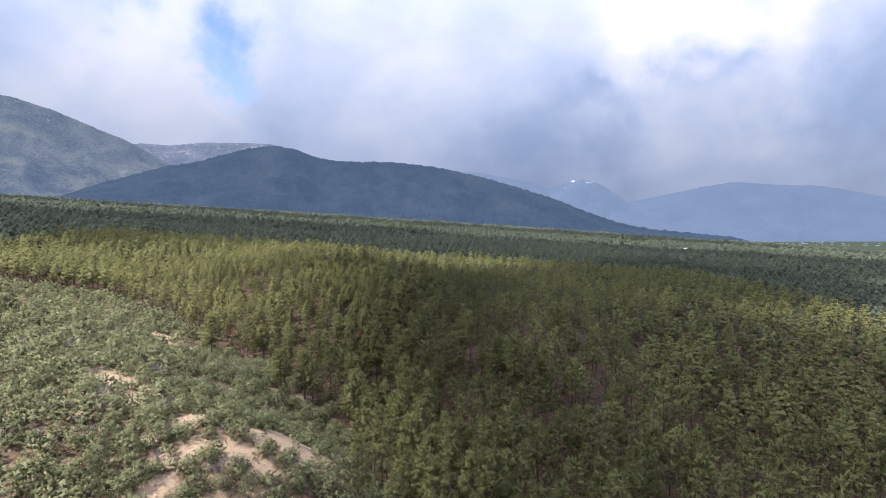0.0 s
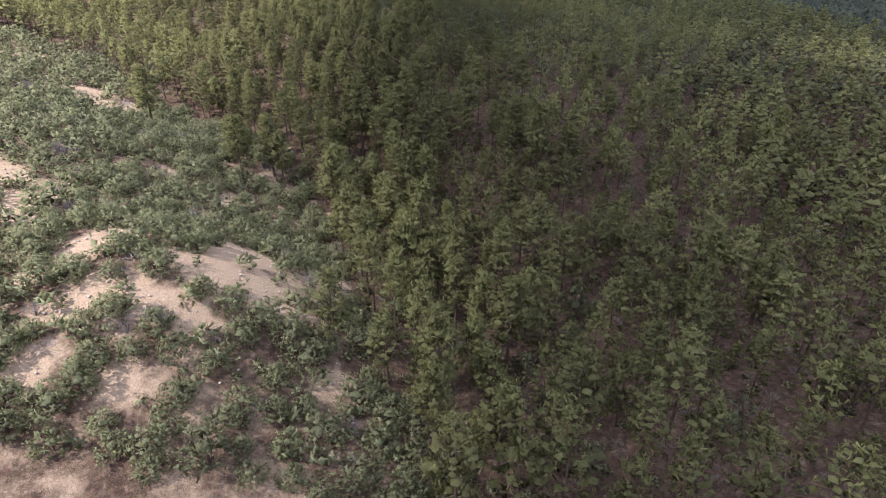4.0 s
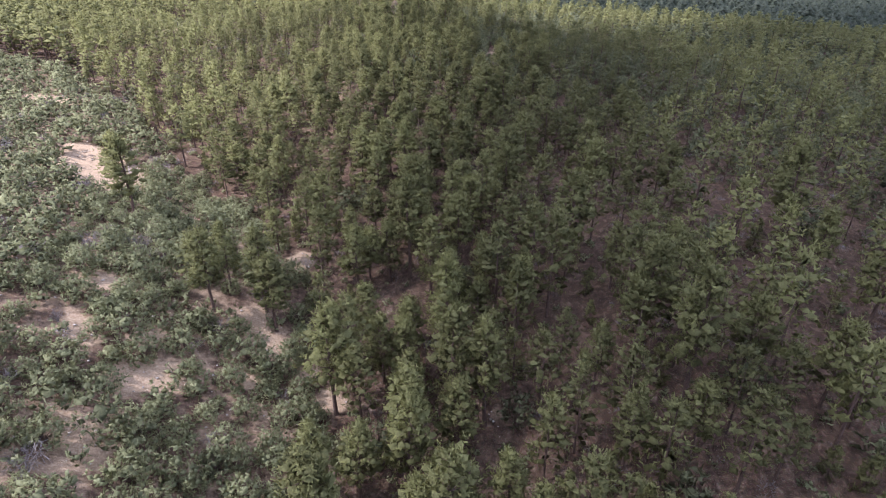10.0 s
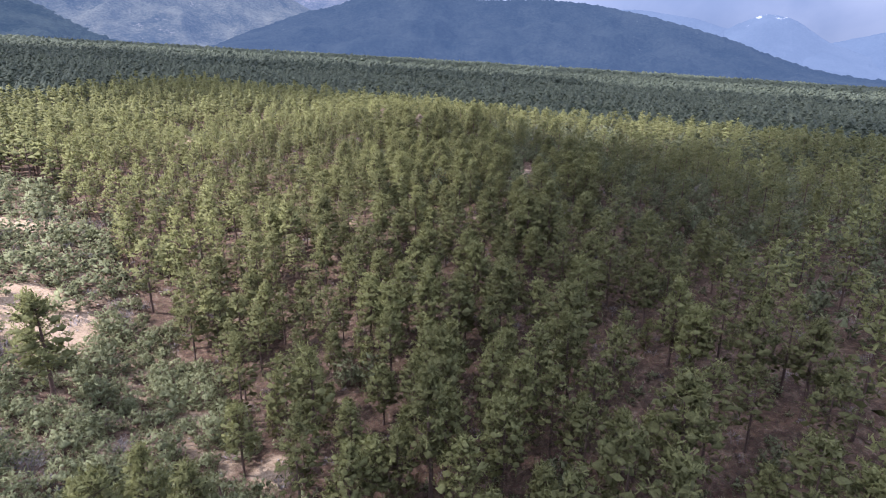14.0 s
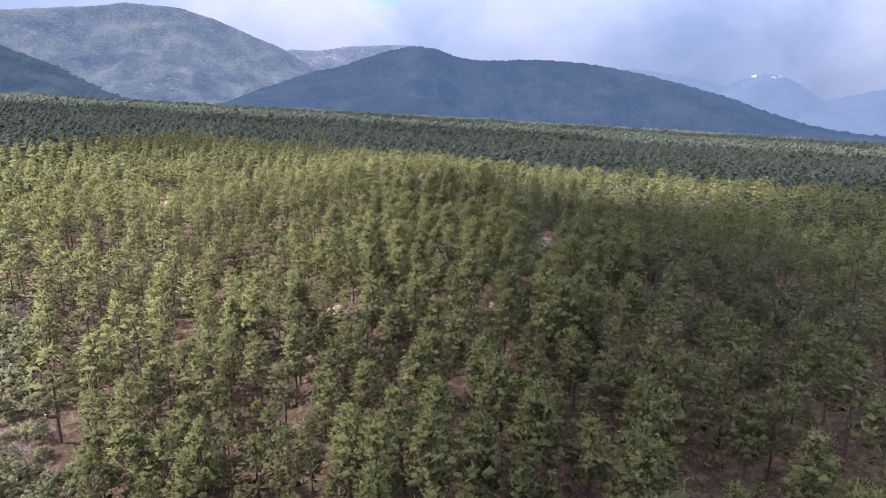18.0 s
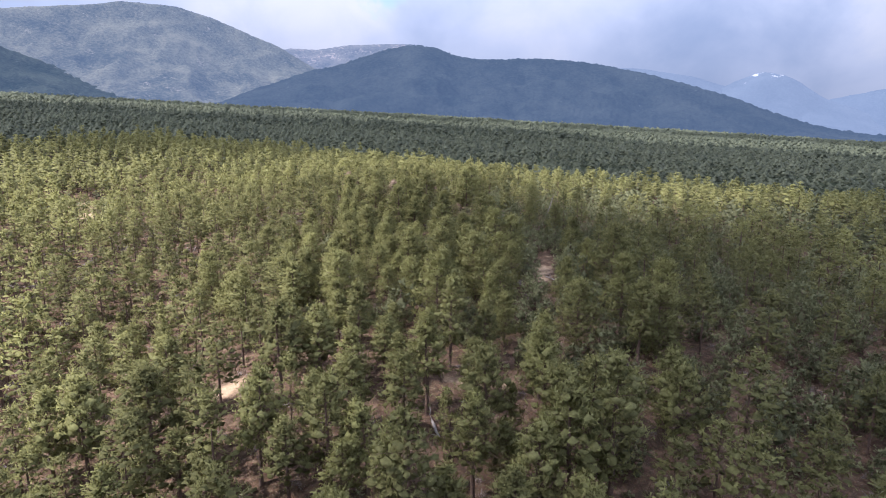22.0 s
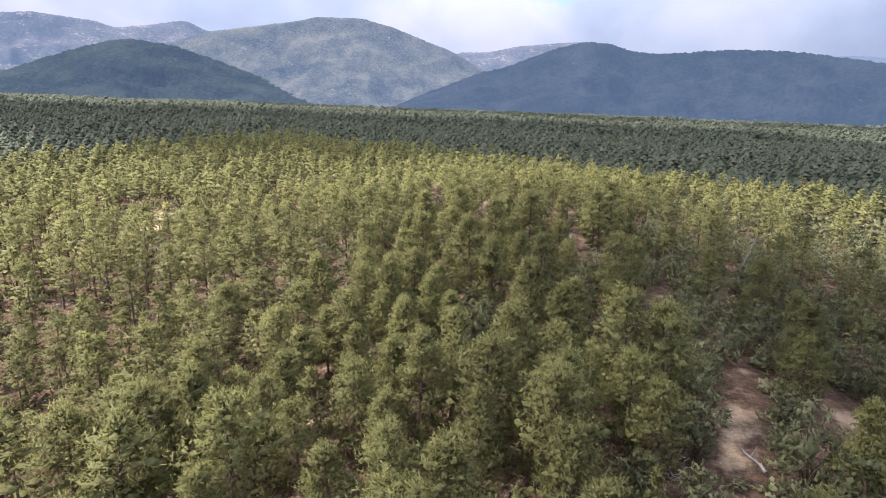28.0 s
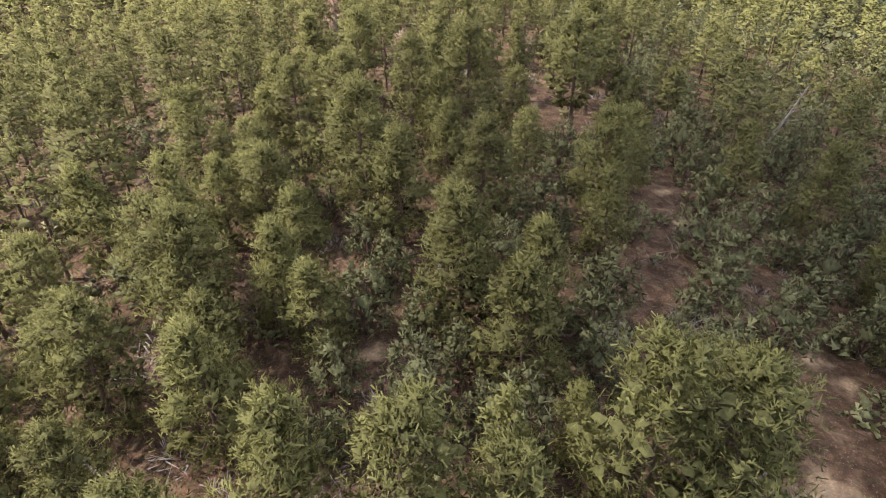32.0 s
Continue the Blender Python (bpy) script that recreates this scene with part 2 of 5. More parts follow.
def mountain_material(name, dark, light, rock, air, glow, cut=0.63, snow=None):
    """A wooded far slope: dark woods, paler grass and rock, with the blue haze of a distant backdrop painted in as a
    glow.
    """
    m, nt, out = material(name)
    geo = node(nt, "ShaderNodeNewGeometry")
    n1 = node(nt, "ShaderNodeTexNoise", Scale=0.0035, Detail=9.0, Roughness=0.62)
    n2 = node(nt, "ShaderNodeTexNoise", Scale=0.06, Detail=6.0, Roughness=0.8)
    n3 = node(nt, "ShaderNodeTexNoise", Scale=0.011, Detail=8.0, Roughness=0.7)
    for n in (n1, n2, n3):
        wire(nt, geo, "Position", n, "Vector")
    woods = ramp(nt, [(0.41, dark), (0.6, light)])
    mx = node(nt, "ShaderNodeMix", data_type="FLOAT")
    mx.inputs[0].default_value = 0.52
    wire(nt, n1, "Fac", mx, 2)
    wire(nt, n2, "Fac", mx, 3)
    wire(nt, mx, 0, woods, "Fac")
    spot = node(nt, "ShaderNodeMath", operation="MULTIPLY")
    wire(nt, n3, "Fac", spot, 0)
    wire(nt, n2, "Fac", spot, 1)
    root = node(nt, "ShaderNodeMath", operation="POWER")
    root.inputs[1].default_value = 0.5
    wire(nt, spot, 0, root, 0)
    edge = node(nt, "ShaderNodeMapRange", interpolation_type="SMOOTHSTEP")
    edge.inputs["From Min"].default_value, edge.inputs["From Max"].default_value = cut - 0.03, cut + 0.05
    wire(nt, root, 0, edge, "Value")
    mix = node(nt, "ShaderNodeMix", data_type="RGBA")
    mix.inputs[7].default_value = (*rock, 1)
    wire(nt, edge, "Result", mix, 0)
    wire(nt, woods, "Color", mix, 6)
    if snow:
        # snow lies in ragged streaks over a given height
        split = node(nt, "ShaderNodeSeparateXYZ")
        wire(nt, geo, "Position", split, "Vector")
        ragged = node(nt, "ShaderNodeMath", operation="MULTIPLY_ADD")
        ragged.inputs[1].default_value = 520.0
        wire(nt, n3, "Fac", ragged, 0)
        wire(nt, split, "Z", ragged, 2)
        cap = node(nt, "ShaderNodeMapRange", interpolation_type="SMOOTHSTEP")
        cap.inputs["From Min"].default_value, cap.inputs["From Max"].default_value = snow, snow + 45
        wire(nt, ragged, 0, cap, "Value")
        white = node(nt, "ShaderNodeMix", data_type="RGBA")
        white.inputs[7].default_value = (0.3, 0.3, 0.31, 1)
        wire(nt, cap, "Result", white, 0)
        wire(nt, mix, 2, white, 6)
        mix = white
    bsdf = node(nt, "ShaderNodeBsdfPrincipled", Roughness=1.0)
    bsdf.inputs["Specular IOR Level"].default_value = 0.0
    wire(nt, mix, 2, bsdf, "Base Color")
    # distance haze, painted on as an even emission
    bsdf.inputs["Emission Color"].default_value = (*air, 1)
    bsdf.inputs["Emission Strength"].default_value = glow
    bp = node(nt, "ShaderNodeBump", Strength=1.0, Distance=14.0)
    wire(nt, n2, "Fac", bp, "Height")
    wire(nt, bp, "Normal", bsdf, "Normal")
    wire(nt, bsdf, 0, out, "Surface")
    return m


M_PINE = foliage("pine_needles", (0.12, 0.118, 0.05), (0.24, 0.238, 0.096), (0.35, 0.345, 0.132), 0.42)
# greyer, bluer copy of the pine needles, with distance haze in its colour
M_FARPINE = foliage("hazed_needles", (0.066, 0.078, 0.056), (0.122, 0.136, 0.09), (0.185, 0.197, 0.132), 0.3)
M_PINYON = foliage("pinyon_needles", (0.096, 0.1, 0.054), (0.184, 0.192, 0.1), (0.27, 0.278, 0.148), 0.38)
M_OAK = foliage("scrub_leaves", (0.155, 0.162, 0.084), (0.28, 0.288, 0.15), (0.39, 0.39, 0.21), 0.4)
M_GREY = foliage("grey_twigs", (0.1, 0.085, 0.08), (0.19, 0.165, 0.155), (0.29, 0.26, 0.25), 0.05)
M_RUST = foliage("rust_needles", (0.2, 0.14, 0.1), (0.31, 0.225, 0.165), (0.42, 0.33, 0.26), 0.15)
M_BARK = rough_surface("pine_bark", [(0.3, (0.045, 0.03, 0.024)), (0.55, (0.13, 0.08, 0.058)), (0.75, (0.24, 0.16, 0.12))], 2.5, 0.8)
M_DEADWOOD = rough_surface("weathered_wood", [(0.3, (0.14, 0.12, 0.11)), (0.55, (0.3, 0.27, 0.25)), (0.75, (0.46, 0.43, 0.4))], 3.0, 0.5)
M_STONE = rough_surface("pale_stone", [(0.3, (0.28, 0.22, 0.17)), (0.55, (0.46, 0.4, 0.34)), (0.75, (0.62, 0.57, 0.51))], 2.0, 0.5)
M_GROUND = ground_material()


# ---- lie of the land ----
# landforms on a plain that climbs to the north-west: centre, half widths, height
LANDFORMS = [
    (-75, 100, 45, 40, 4.3), (20, 100, 45, 35, -10.0), (-20, 125, 30, 45, -11.4), (-60, 165, 30, 25, -9.9),
    (-40, 270, 60, 60, 2.5), (30, 250, 50, 50, 1.2), (-100, 180, 45, 45, -4.4), (-150, 280, 50, 50, -4.1),
    (-70, 200, 30, 30, -6.7), (-10, 200, 40, 30, -1.5), (70, 130, 50, 50, -17.3), (-10, 330, 90, 50, 1.4),
    (0, 40, 60, 50, -12.4), (-70, 320, 60, 50, 1.4), (100, 220, 60, 60, -0.6), (-27, 86, 17, 17, 7.4),
]
# swells and hollows of the draw, and of the ridge behind it
SWELLS_SOUTH = [
    (-80, 80, 38, 36, -1.0), (-80, 120, 38, 36, -2.9), (-80, 160, 38, 36, 2.2), (-80, 200, 38, 36, 1.6), (-40, 80, 38, 36, 4.1), (-40, 120, 38, 36, -1.5),
    (-40, 160, 38, 36, -1.8), (-40, 200, 38, 36, 2.5), (0, 120, 38, 36, -2.0), (0, 160, 38, 36, -1.4), (0, 200, 38, 36, -1.8), (40, 80, 38, 36, 0.9),
    (40, 120, 38, 36, 5.8), (40, 160, 38, 36, 3.4), (40, 200, 38, 36, 2.2), (90, 130, 45, 45, 3.4),
]
SWELLS_NORTH = [
    (-80, 330, 38, 36, 2.1), (-40, 240, 38, 36, -0.9), (-40, 285, 38, 36, 1.5), (0, 240, 38, 36, 1.8), (0, 285, 38, 36, -2.8), (0, 330, 38, 36, -2.7),
    (40, 240, 38, 36, 1.6), (40, 285, 38, 36, -1.1), (-125, 250, 45, 45, -2.3), (-170, 290, 45, 45, 1.9), (-120, 320, 50, 50, -2.0), (-215, 300, 50, 50, -6.3),
    (-30, 375, 60, 50, -1.2), (-85, 222, 25, 25, -4.4), (60, 455, 330, 55, -5.0),
]
# bare clearings: centre, half widths, turn in degrees
CLEARINGS_SOUTH = [
    (-66.0, 104.7, 2.1, 5.5, 30), (-53.6, 93.9, 1.8, 5.1, 37), (-53.5, 100.4, 1.5, 3.9, 36), (-39.5, 85.0, 1.7, 3.3, 2), (-38.2, 88.0, 2.2, 2.9, 32), (-42.3, 78.0, 1.2, 1.8, 2),
    (-36.1, 74.6, 2.7, 1.3, 7), (-32.4, 79.2, 1.5, 1.3, 10), (-28.5, 77.0, 2.5, 1.1, 19), (-25.7, 76.7, 1.3, 2.1, 27), (-35.0, 77.0, 1.1, 2.3, 13), (-37.2, 68.5, 1.4, 2.1, 10),
    (-30.0, 69.1, 1.7, 1.4, 14), (-26.5, 87.2, 3.3, 2.6, 65), (-22.8, 85.4, 2.3, 2.0, 59), (-19.3, 85.7, 5.0, 1.3, 62), (-15.8, 93.1, 4.8, 2.2, 73), (-12.0, 75.9, 1.9, 1.1, 29),
]
CLEARINGS_BANK = [
    (-37.5, 109.0, 1.1, 3.0, 54), (-33.0, 93.8, 0.9, 3.0, 50), (-38.1, 119.5, 1.2, 1.6, 50), (-25.2, 93.9, 2.8, 4.3, 59), (-29.3, 85.5, 2.7, 1.7, 26), (-24.8, 83.0, 2.6, 2.0, 28),
    (-17.0, 89.0, 2.2, 1.7, 46), (-16.7, 99.6, 2.3, 2.9, 48), (-19.1, 83.0, 2.6, 1.0, 33), (-10.1, 92.3, 1.5, 1.4, 30), (-78.3, 159.7, 2.9, 6.3, 64), (-63, 104, 5, 2.4, -30),
    (-78, 112, 5, 3, -20),
]
CLEARINGS_DRAW = [
    (-83.8, 161.9, 2.9, 4.1, 58), (-75.6, 164.7, 0.9, 4.7, 50), (-50.6, 129.4, 1.2, 1.6, 48), (-47.1, 120.3, 0.9, 2.2, 45), (-39.4, 118.2, 1.5, 2.2, 44), (-42.5, 124.2, 0.9, 1.5, 35),
    (-49.2, 135.1, 1.0, 0.9, 43), (-31.2, 125.1, 1.1, 1.2, 34), (-35.1, 133.9, 1.3, 2.5, 42), (-31.2, 131.8, 1.6, 1.6, 33), (-26.2, 130.6, 1.6, 2.1, 27), (-21.7, 127.4, 1.8, 1.8, 22),
]
CLEARINGS_RIDGE = [
    (-20.6, 249.7, 1.5, 6.2, 16), (-12.0, 259.2, 2.7, 3.6, 40), (-4.3, 237.1, 1.0, 2.3, 15), (-70.1, 236.4, 0.9, 7, 0), (-53.1, 209.1, 3.1, 2.8, -3), (-45.7, 207.8, 1.9, 1.6, 6),
    (-26.7, 213.5, 1.7, 2.4, 17), (-21.3, 214.1, 1.7, 1.5, 17), (7.5, 222.3, 1.3, 1.1, 11), (-31.3, 218.5, 0.9, 2.1, 13), (-2.2, 244.7, 0.9, 1.3, 17),
]
CLEARINGS_SHOULDER = [
    (-50.6, 303.3, 0.9, 7, 50), (-50.2, 269.8, 0.9, 2.1, 18), (-37.6, 290.6, 1.4, 1.1, 44), (-30.9, 280.7, 0.9, 1.7, 48), (-68.4, 326.8, 1.3, 4.8, 56), (-43.3, 253.3, 0.9, 1.5, 24),
    (-20.2, 264.8, 1.0, 1.8, 39), (-20.1, 254.5, 1.8, 2.9, 29), (-51.3, 237.4, 1.3, 2.1, 15), (-42.2, 244.6, 0.9, 2.2, 32),
]
CLEARINGS_NORTH = [
    (-48.2, 294.2, 0.9, 4.1, 19), (-42.9, 286.3, 1.1, 1.4, 34), (-37.5, 290.3, 0.9, 1.2, 36), (-30.1, 277.1, 0.9, 3.4, 38), (-50.6, 269.9, 1.6, 2.9, 17), (-46.1, 264.9, 0.9, 1.1, 22),
    (-19.3, 263.4, 1.2, 2.0, 28), (-42.7, 245.5, 0.9, 1.3, 24), (-71.0, 264.6, 0.9, 1.3, 18), (-43.7, 252.2, 0.9, 2.0, 33), (-56.0, 242.4, 0.9, 1.7, 16), (-62.5, 266.1, 1.1, 1.2, 28),
]
CLEARINGS_WEST = [
    (-85, 165, 5, 2.6, -25), (-112, 184, 4, 3, 0), (-36, 151, 1.6, 3, 10), (-162, 290, 5, 4, 0), (-150, 280, 4, 4, 0), (-1.9, 128, 1.2, 2.5, 0),
]
CLEARINGS = CLEARINGS_SOUTH + CLEARINGS_BANK + CLEARINGS_DRAW + CLEARINGS_RIDGE + CLEARINGS_SHOULDER + CLEARINGS_NORTH + CLEARINGS_WEST


def waves(x, y, size, seed):
    """A smooth, aperiodic wobble of about -1 to 1, for arrays."""
    k = 6.2832 / size
    v = np.zeros_like(x)
    for i in range(6):
        a = seed * 1.7 + i * 2.39996
        f = k * (0.7 + 0.31 * i)
        v = v + np.sin(f * (x * math.cos(a) + y * math.sin(a)) + seed * 3.1 + i * 1.3 + 0.8 * np.sin(0.6 * f * (y * math.cos(a) - x * math.sin(a)))) / (1 + 0.45 * i)
    return v / 2.4


def land(x, y):
    x, y = np.asarray(x, float), np.asarray(y, float)
    d = np.hypot(x, y - 200)
    z = 22 - 0.065 * np.clip(x, -2500, 1600) + 0.042 * (np.clip(y, -400, 3000) - 400)
    for cx, cy, rx, ry, h in LANDFORMS + SWELLS_SOUTH + SWELLS_NORTH:
        z = z + h * np.exp(-((x - cx) / rx) ** 2 - ((y - cy) / ry) ** 2)
    rolling = np.clip((d - 170) / 300, 0, 1)
    z = z + rolling * (3.5 * waves(x, y, 420, 1) + 1.6 * waves(x, y, 150, 2))
    return z + 0.16 * waves(x, y, 9, 3) + 0.4 * waves(x, y, 34, 4) * np.clip((d + 20) / 60, 0, 1)


def ground_at(x, y):
    return float(land(np.array([x]), np.array([y]))[0])


def inside(x, y, patches, grow=1.0):
    """How deep each place lies in the nearest patch: 1 in its middle, 0 at its rim and outside."""
    best = np.zeros_like(np.asarray(x, float))
    for cx, cy, rx, ry, turn in patches:
        c, s = math.cos(radians(turn)), math.sin(radians(turn))
        u, v = (x - cx) * c + (y - cy) * s, -(x - cx) * s + (y - cy) * c
        q = np.sqrt((u / (rx * grow)) ** 2 + (v / (ry * grow)) ** 2)
        best = np.maximum(best, np.clip(1.35 - q * 0.95, 0, 1))
    return best


def scrub_zone(x, y):
    """1 on the open scrub-covered slope to the west, 0 in the tall pines."""
    edge = np.interp(y, [60, 78, 98, 118, 130, 150, 168, 185, 204, 216], [4, -6, -15, -15, -24, -34, -62, -88, -122, -320])
    near = 1 / (1 + np.exp(np.clip((x - edge + 2 * waves(x, y, 18, 5)) / 1.6, -50, 50)))
    fade = np.clip((330 - y) / 30, 0, 1) * np.clip((x + 300) / 60, 0, 1)
    glade = np.exp(-((x + 156) / 20) ** 2 - ((y - 284) / 15) ** 2)
    return np.clip(near * fade + glade, 0, 1)


def pinyon_zone(x, y):
    """1 on the eastern shoulder of the ridge, where low pinyons take over from the pines."""
    edge = np.interp(y, [150, 190, 215, 245, 290, 330, 400], [60, 22, -22, -34, -44, -50, -60])
    return 1 / (1 + np.exp(np.clip((edge - x + 5 * waves(x, y, 40, 6)) / 4, -50, 50))) * np.clip((y - 150) / 40, 0, 1) * np.clip((430 - y) / 60, 0, 1)


# ---- mesh helpers ----
def mesh_object(name, verts, tris, mat, parent=None, tint=None, smooth=False, extra=(), normals=None):
    me = bpy.data.meshes.new(name)
    verts, tris = np.asarray(verts, np.float32), np.asarray(tris, np.int32)
    n, m = len(verts), len(tris)
    k = tris.shape[1]
    me.vertices.add(n)
    me.vertices.foreach_set("co", verts.ravel())
    me.loops.add(m * k)
    me.loops.foreach_set("vertex_index", tris.ravel())
    me.polygons.add(m)
    me.polygons.foreach_set("loop_start", np.arange(0, m * k, k, dtype=np.int32))
    if tint is not None:
        extra = (*extra, ("tint", tint))
    for key, values in extra:
        me.attributes.new(key, "FLOAT", "POINT").data.foreach_set("value", np.asarray(values, np.float32))
    me.update(calc_edges=True)
    if smooth:
        me.polygons.foreach_set("use_smooth", np.ones(m, bool))
    if normals is not None:
        me.polygons.foreach_set("use_smooth", np.ones(m, bool))
        me.normals_split_custom_set_from_vertices(np.asarray(normals, np.float32))
    me.materials.append(mat)
    ob = new(name, me)
    if parent is not None:
        ob.parent = parent
    return ob


def join(pieces):
    """Verts, tris (and what else each piece carries) of several pieces as one."""
    base, fs = 0, []
    for piece in pieces:
        fs.append(piece[1] + base)
        base += len(piece[0])
    return (np.concatenate([p[0] for p in pieces]), np.concatenate(fs), *(np.concatenate([p[k] for p in pieces]) for k in range(2, len(pieces[0]))))


def unit(v):
    return v / np.maximum(np.linalg.norm(v, axis=-1, keepdims=True), 1e-6)


def sprays(rng, centres, ways, tints, blades, length, width, hearts, spread=0.75, lift=0.25, body=None):
    """Fans of flat blades, one fan at each centre, rounded in their shading about the hearts of their clumps."""
    n = len(centres)
    c = np.repeat(centres, blades, 0)
    w = np.repeat(ways, blades, 0)
    d = unit(w * 0.7 + rng.normal(0, spread, (n * blades, 3)) + np.array([0, 0, lift]))
    side = unit(np.cross(d, rng.normal(0, 1, (n * blades, 3))))
    ln = length * rng.uniform(0.65, 1.25, (n * blades, 1))
    wd = width * rng.uniform(0.6, 1.3, (n * blades, 1))
    tri = np.stack([c - d * ln * 0.12, c + d * ln + side * wd * 0.5, c + d * ln * 0.86 - side * wd * 0.5], 1)
    face = np.cross(tri[:, 1] - tri[:, 0], tri[:, 2] - tri[:, 0])
    out = unit(tri.mean(1) - np.repeat(hearts, blades, 0))
    turn = (face * out).sum(1) < 0
    tri[turn] = tri[turn][:, ::-1]
    v = tri.reshape(-1, 3)
    f = np.arange(n * blades * 3).reshape(-1, 3)
    t = np.repeat(np.repeat(tints, blades) + rng.normal(0, 0.05, n * blades), 3)
    face = unit(np.cross(tri[:, 1] - tri[:, 0], tri[:, 2] - tri[:, 0]))
    nrm = np.repeat(out, 3, 0) * 0.7 + 0.35 * np.repeat(face, 3, 0)
    if body is not None:
        whole = unit((v - np.array([0, 0, body[0]])) * np.array([1, 1, body[1]]))
        nrm = nrm + 0.75 * whole
    nrm = unit(nrm)
    return v, f, t, nrm


def tube(path, radii, sides=6):
    """A bent, tapering stem along the points of path."""
    path = np.asarray(path, float)
    along = unit(np.gradient(path, axis=0))
    ref = np.where(np.abs(along[:, 2:3]) > 0.9, np.array([[1.0, 0, 0]]), np.array([[0, 0, 1.0]]))
    u = unit(np.cross(along, ref))
    w = np.cross(along, u)
    a = np.arange(sides) * 6.2832 / sides
    ring = np.cos(a)[None, :, None] * u[:, None] + np.sin(a)[None, :, None] * w[:, None]
    v = (path[:, None] + ring * np.asarray(radii)[:, None, None]).reshape(-1, 3)
    f = []
    for i in range(len(path) - 1):
        for j in range(sides):
            p, q = i * sides + j, i * sides + (j + 1) % sides
            f += [(p, q, q + sides), (p, q + sides, p + sides)]
    return v, np.array(f), np.full(len(v), 0.5)


# ---- trees ----
OCTA = np.array([(1, 0, 0), (0, 1, 0), (-1, 0, 0), (0, -1, 0), (0, 0, 1), (0, 0, -1)], float)
OCTA_FACES = np.array([(0, 1, 4), (1, 2, 4), (2, 3, 4), (3, 0, 4), (1, 0, 5), (2, 1, 5), (3, 2, 5), (0, 3, 5)])


def masses(rng, centres, along, sizes, tints, blades, length, width, axis, body, tent=False):
    """Tufted masses of needles or leaves: each has a dense heart, and blades that stand out of its upper side.
    axis: the height round which the whole crown is rounded; body: how strongly."""
    n = len(centres)
    e1 = unit(along)
    e2 = unit(np.cross(np.array([0, 0, 1.0]), e1 + np.array([1e-4, 0, 0])))
    e3 = np.cross(e1, e2)
    frame_ = np.stack([e1, e2, e3], 1)

    def shaded(points, normals):
        whole = unit((points - np.array([0, 0, axis])) * np.array([1, 1, 0.6]))
        return unit(normals + body * whole)

    pieces = []
    # hearts, tinted darker than their blades: inner shade put into the colour
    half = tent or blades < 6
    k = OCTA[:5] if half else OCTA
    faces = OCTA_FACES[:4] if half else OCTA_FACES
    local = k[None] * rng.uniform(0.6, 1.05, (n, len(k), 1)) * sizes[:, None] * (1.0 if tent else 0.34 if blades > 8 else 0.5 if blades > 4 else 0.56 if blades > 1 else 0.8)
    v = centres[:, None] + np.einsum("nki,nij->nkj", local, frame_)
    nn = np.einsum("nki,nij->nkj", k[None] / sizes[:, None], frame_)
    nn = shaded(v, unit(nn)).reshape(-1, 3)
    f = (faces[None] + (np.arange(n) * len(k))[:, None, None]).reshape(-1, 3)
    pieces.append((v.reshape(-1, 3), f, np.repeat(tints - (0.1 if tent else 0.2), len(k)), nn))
    if blades:
        # tufts: a few short needle sprays fan out of each spot on the mass
        d = unit(rng.normal(0, 1, (n, blades, 3)) + np.array([0, 0, 0.35]))
        spot = centres[:, None] + np.einsum("nki,nij->nkj", d * sizes[:, None] * rng.uniform(0.72, 0.95, (n, blades, 1)), frame_)
        out = unit(np.einsum("nki,nij->nkj", d / sizes[:, None], frame_)).reshape(-1, 3)
        per = 4 if length < 0.35 else 3
        spot, out = np.repeat(spot.reshape(-1, 3), per, 0), np.repeat(out, per, 0)
        m = len(spot)
        way = unit(out * rng.uniform(0.25, 1.1, (m, 1)) + rng.normal(0, 0.55, (m, 3)) + np.array([0, 0, 0.22]))
        side = unit(np.cross(way, out + rng.normal(0, 0.15, (m, 3)))) * width * rng.uniform(0.5, 1.2, (m, 1))
        ln = length * rng.uniform(0.6, 1.35, (m, 1))
        near_, far_ = spot - way * ln * 0.3, spot + way * ln
        flip = rng.uniform(0, 1, (m, 1)) < 0.4
        one = np.where(flip, far_, near_)
        v = np.stack([one + side * 0.5, one - side * 0.5, np.where(flip, near_, far_)], 1)
        back = np.einsum("ij,ij->i", np.cross(v[:, 1] - v[:, 0], v[:, 2] - v[:, 0]), out) < 0
        v[back] = v[back][:, [1, 0, 2]]
        nn = np.repeat(unit(out + 0.35 * way + rng.normal(0, 0.2, (m, 3))), 3, 0)
        v = v.reshape(-1, 3)
        nn = shaded(v, nn)
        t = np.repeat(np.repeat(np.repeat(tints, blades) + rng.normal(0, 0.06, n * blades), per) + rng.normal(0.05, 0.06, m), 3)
        pieces.append((v, np.arange(3 * m).reshape(-1, 3), t, nn))
    return join(pieces)


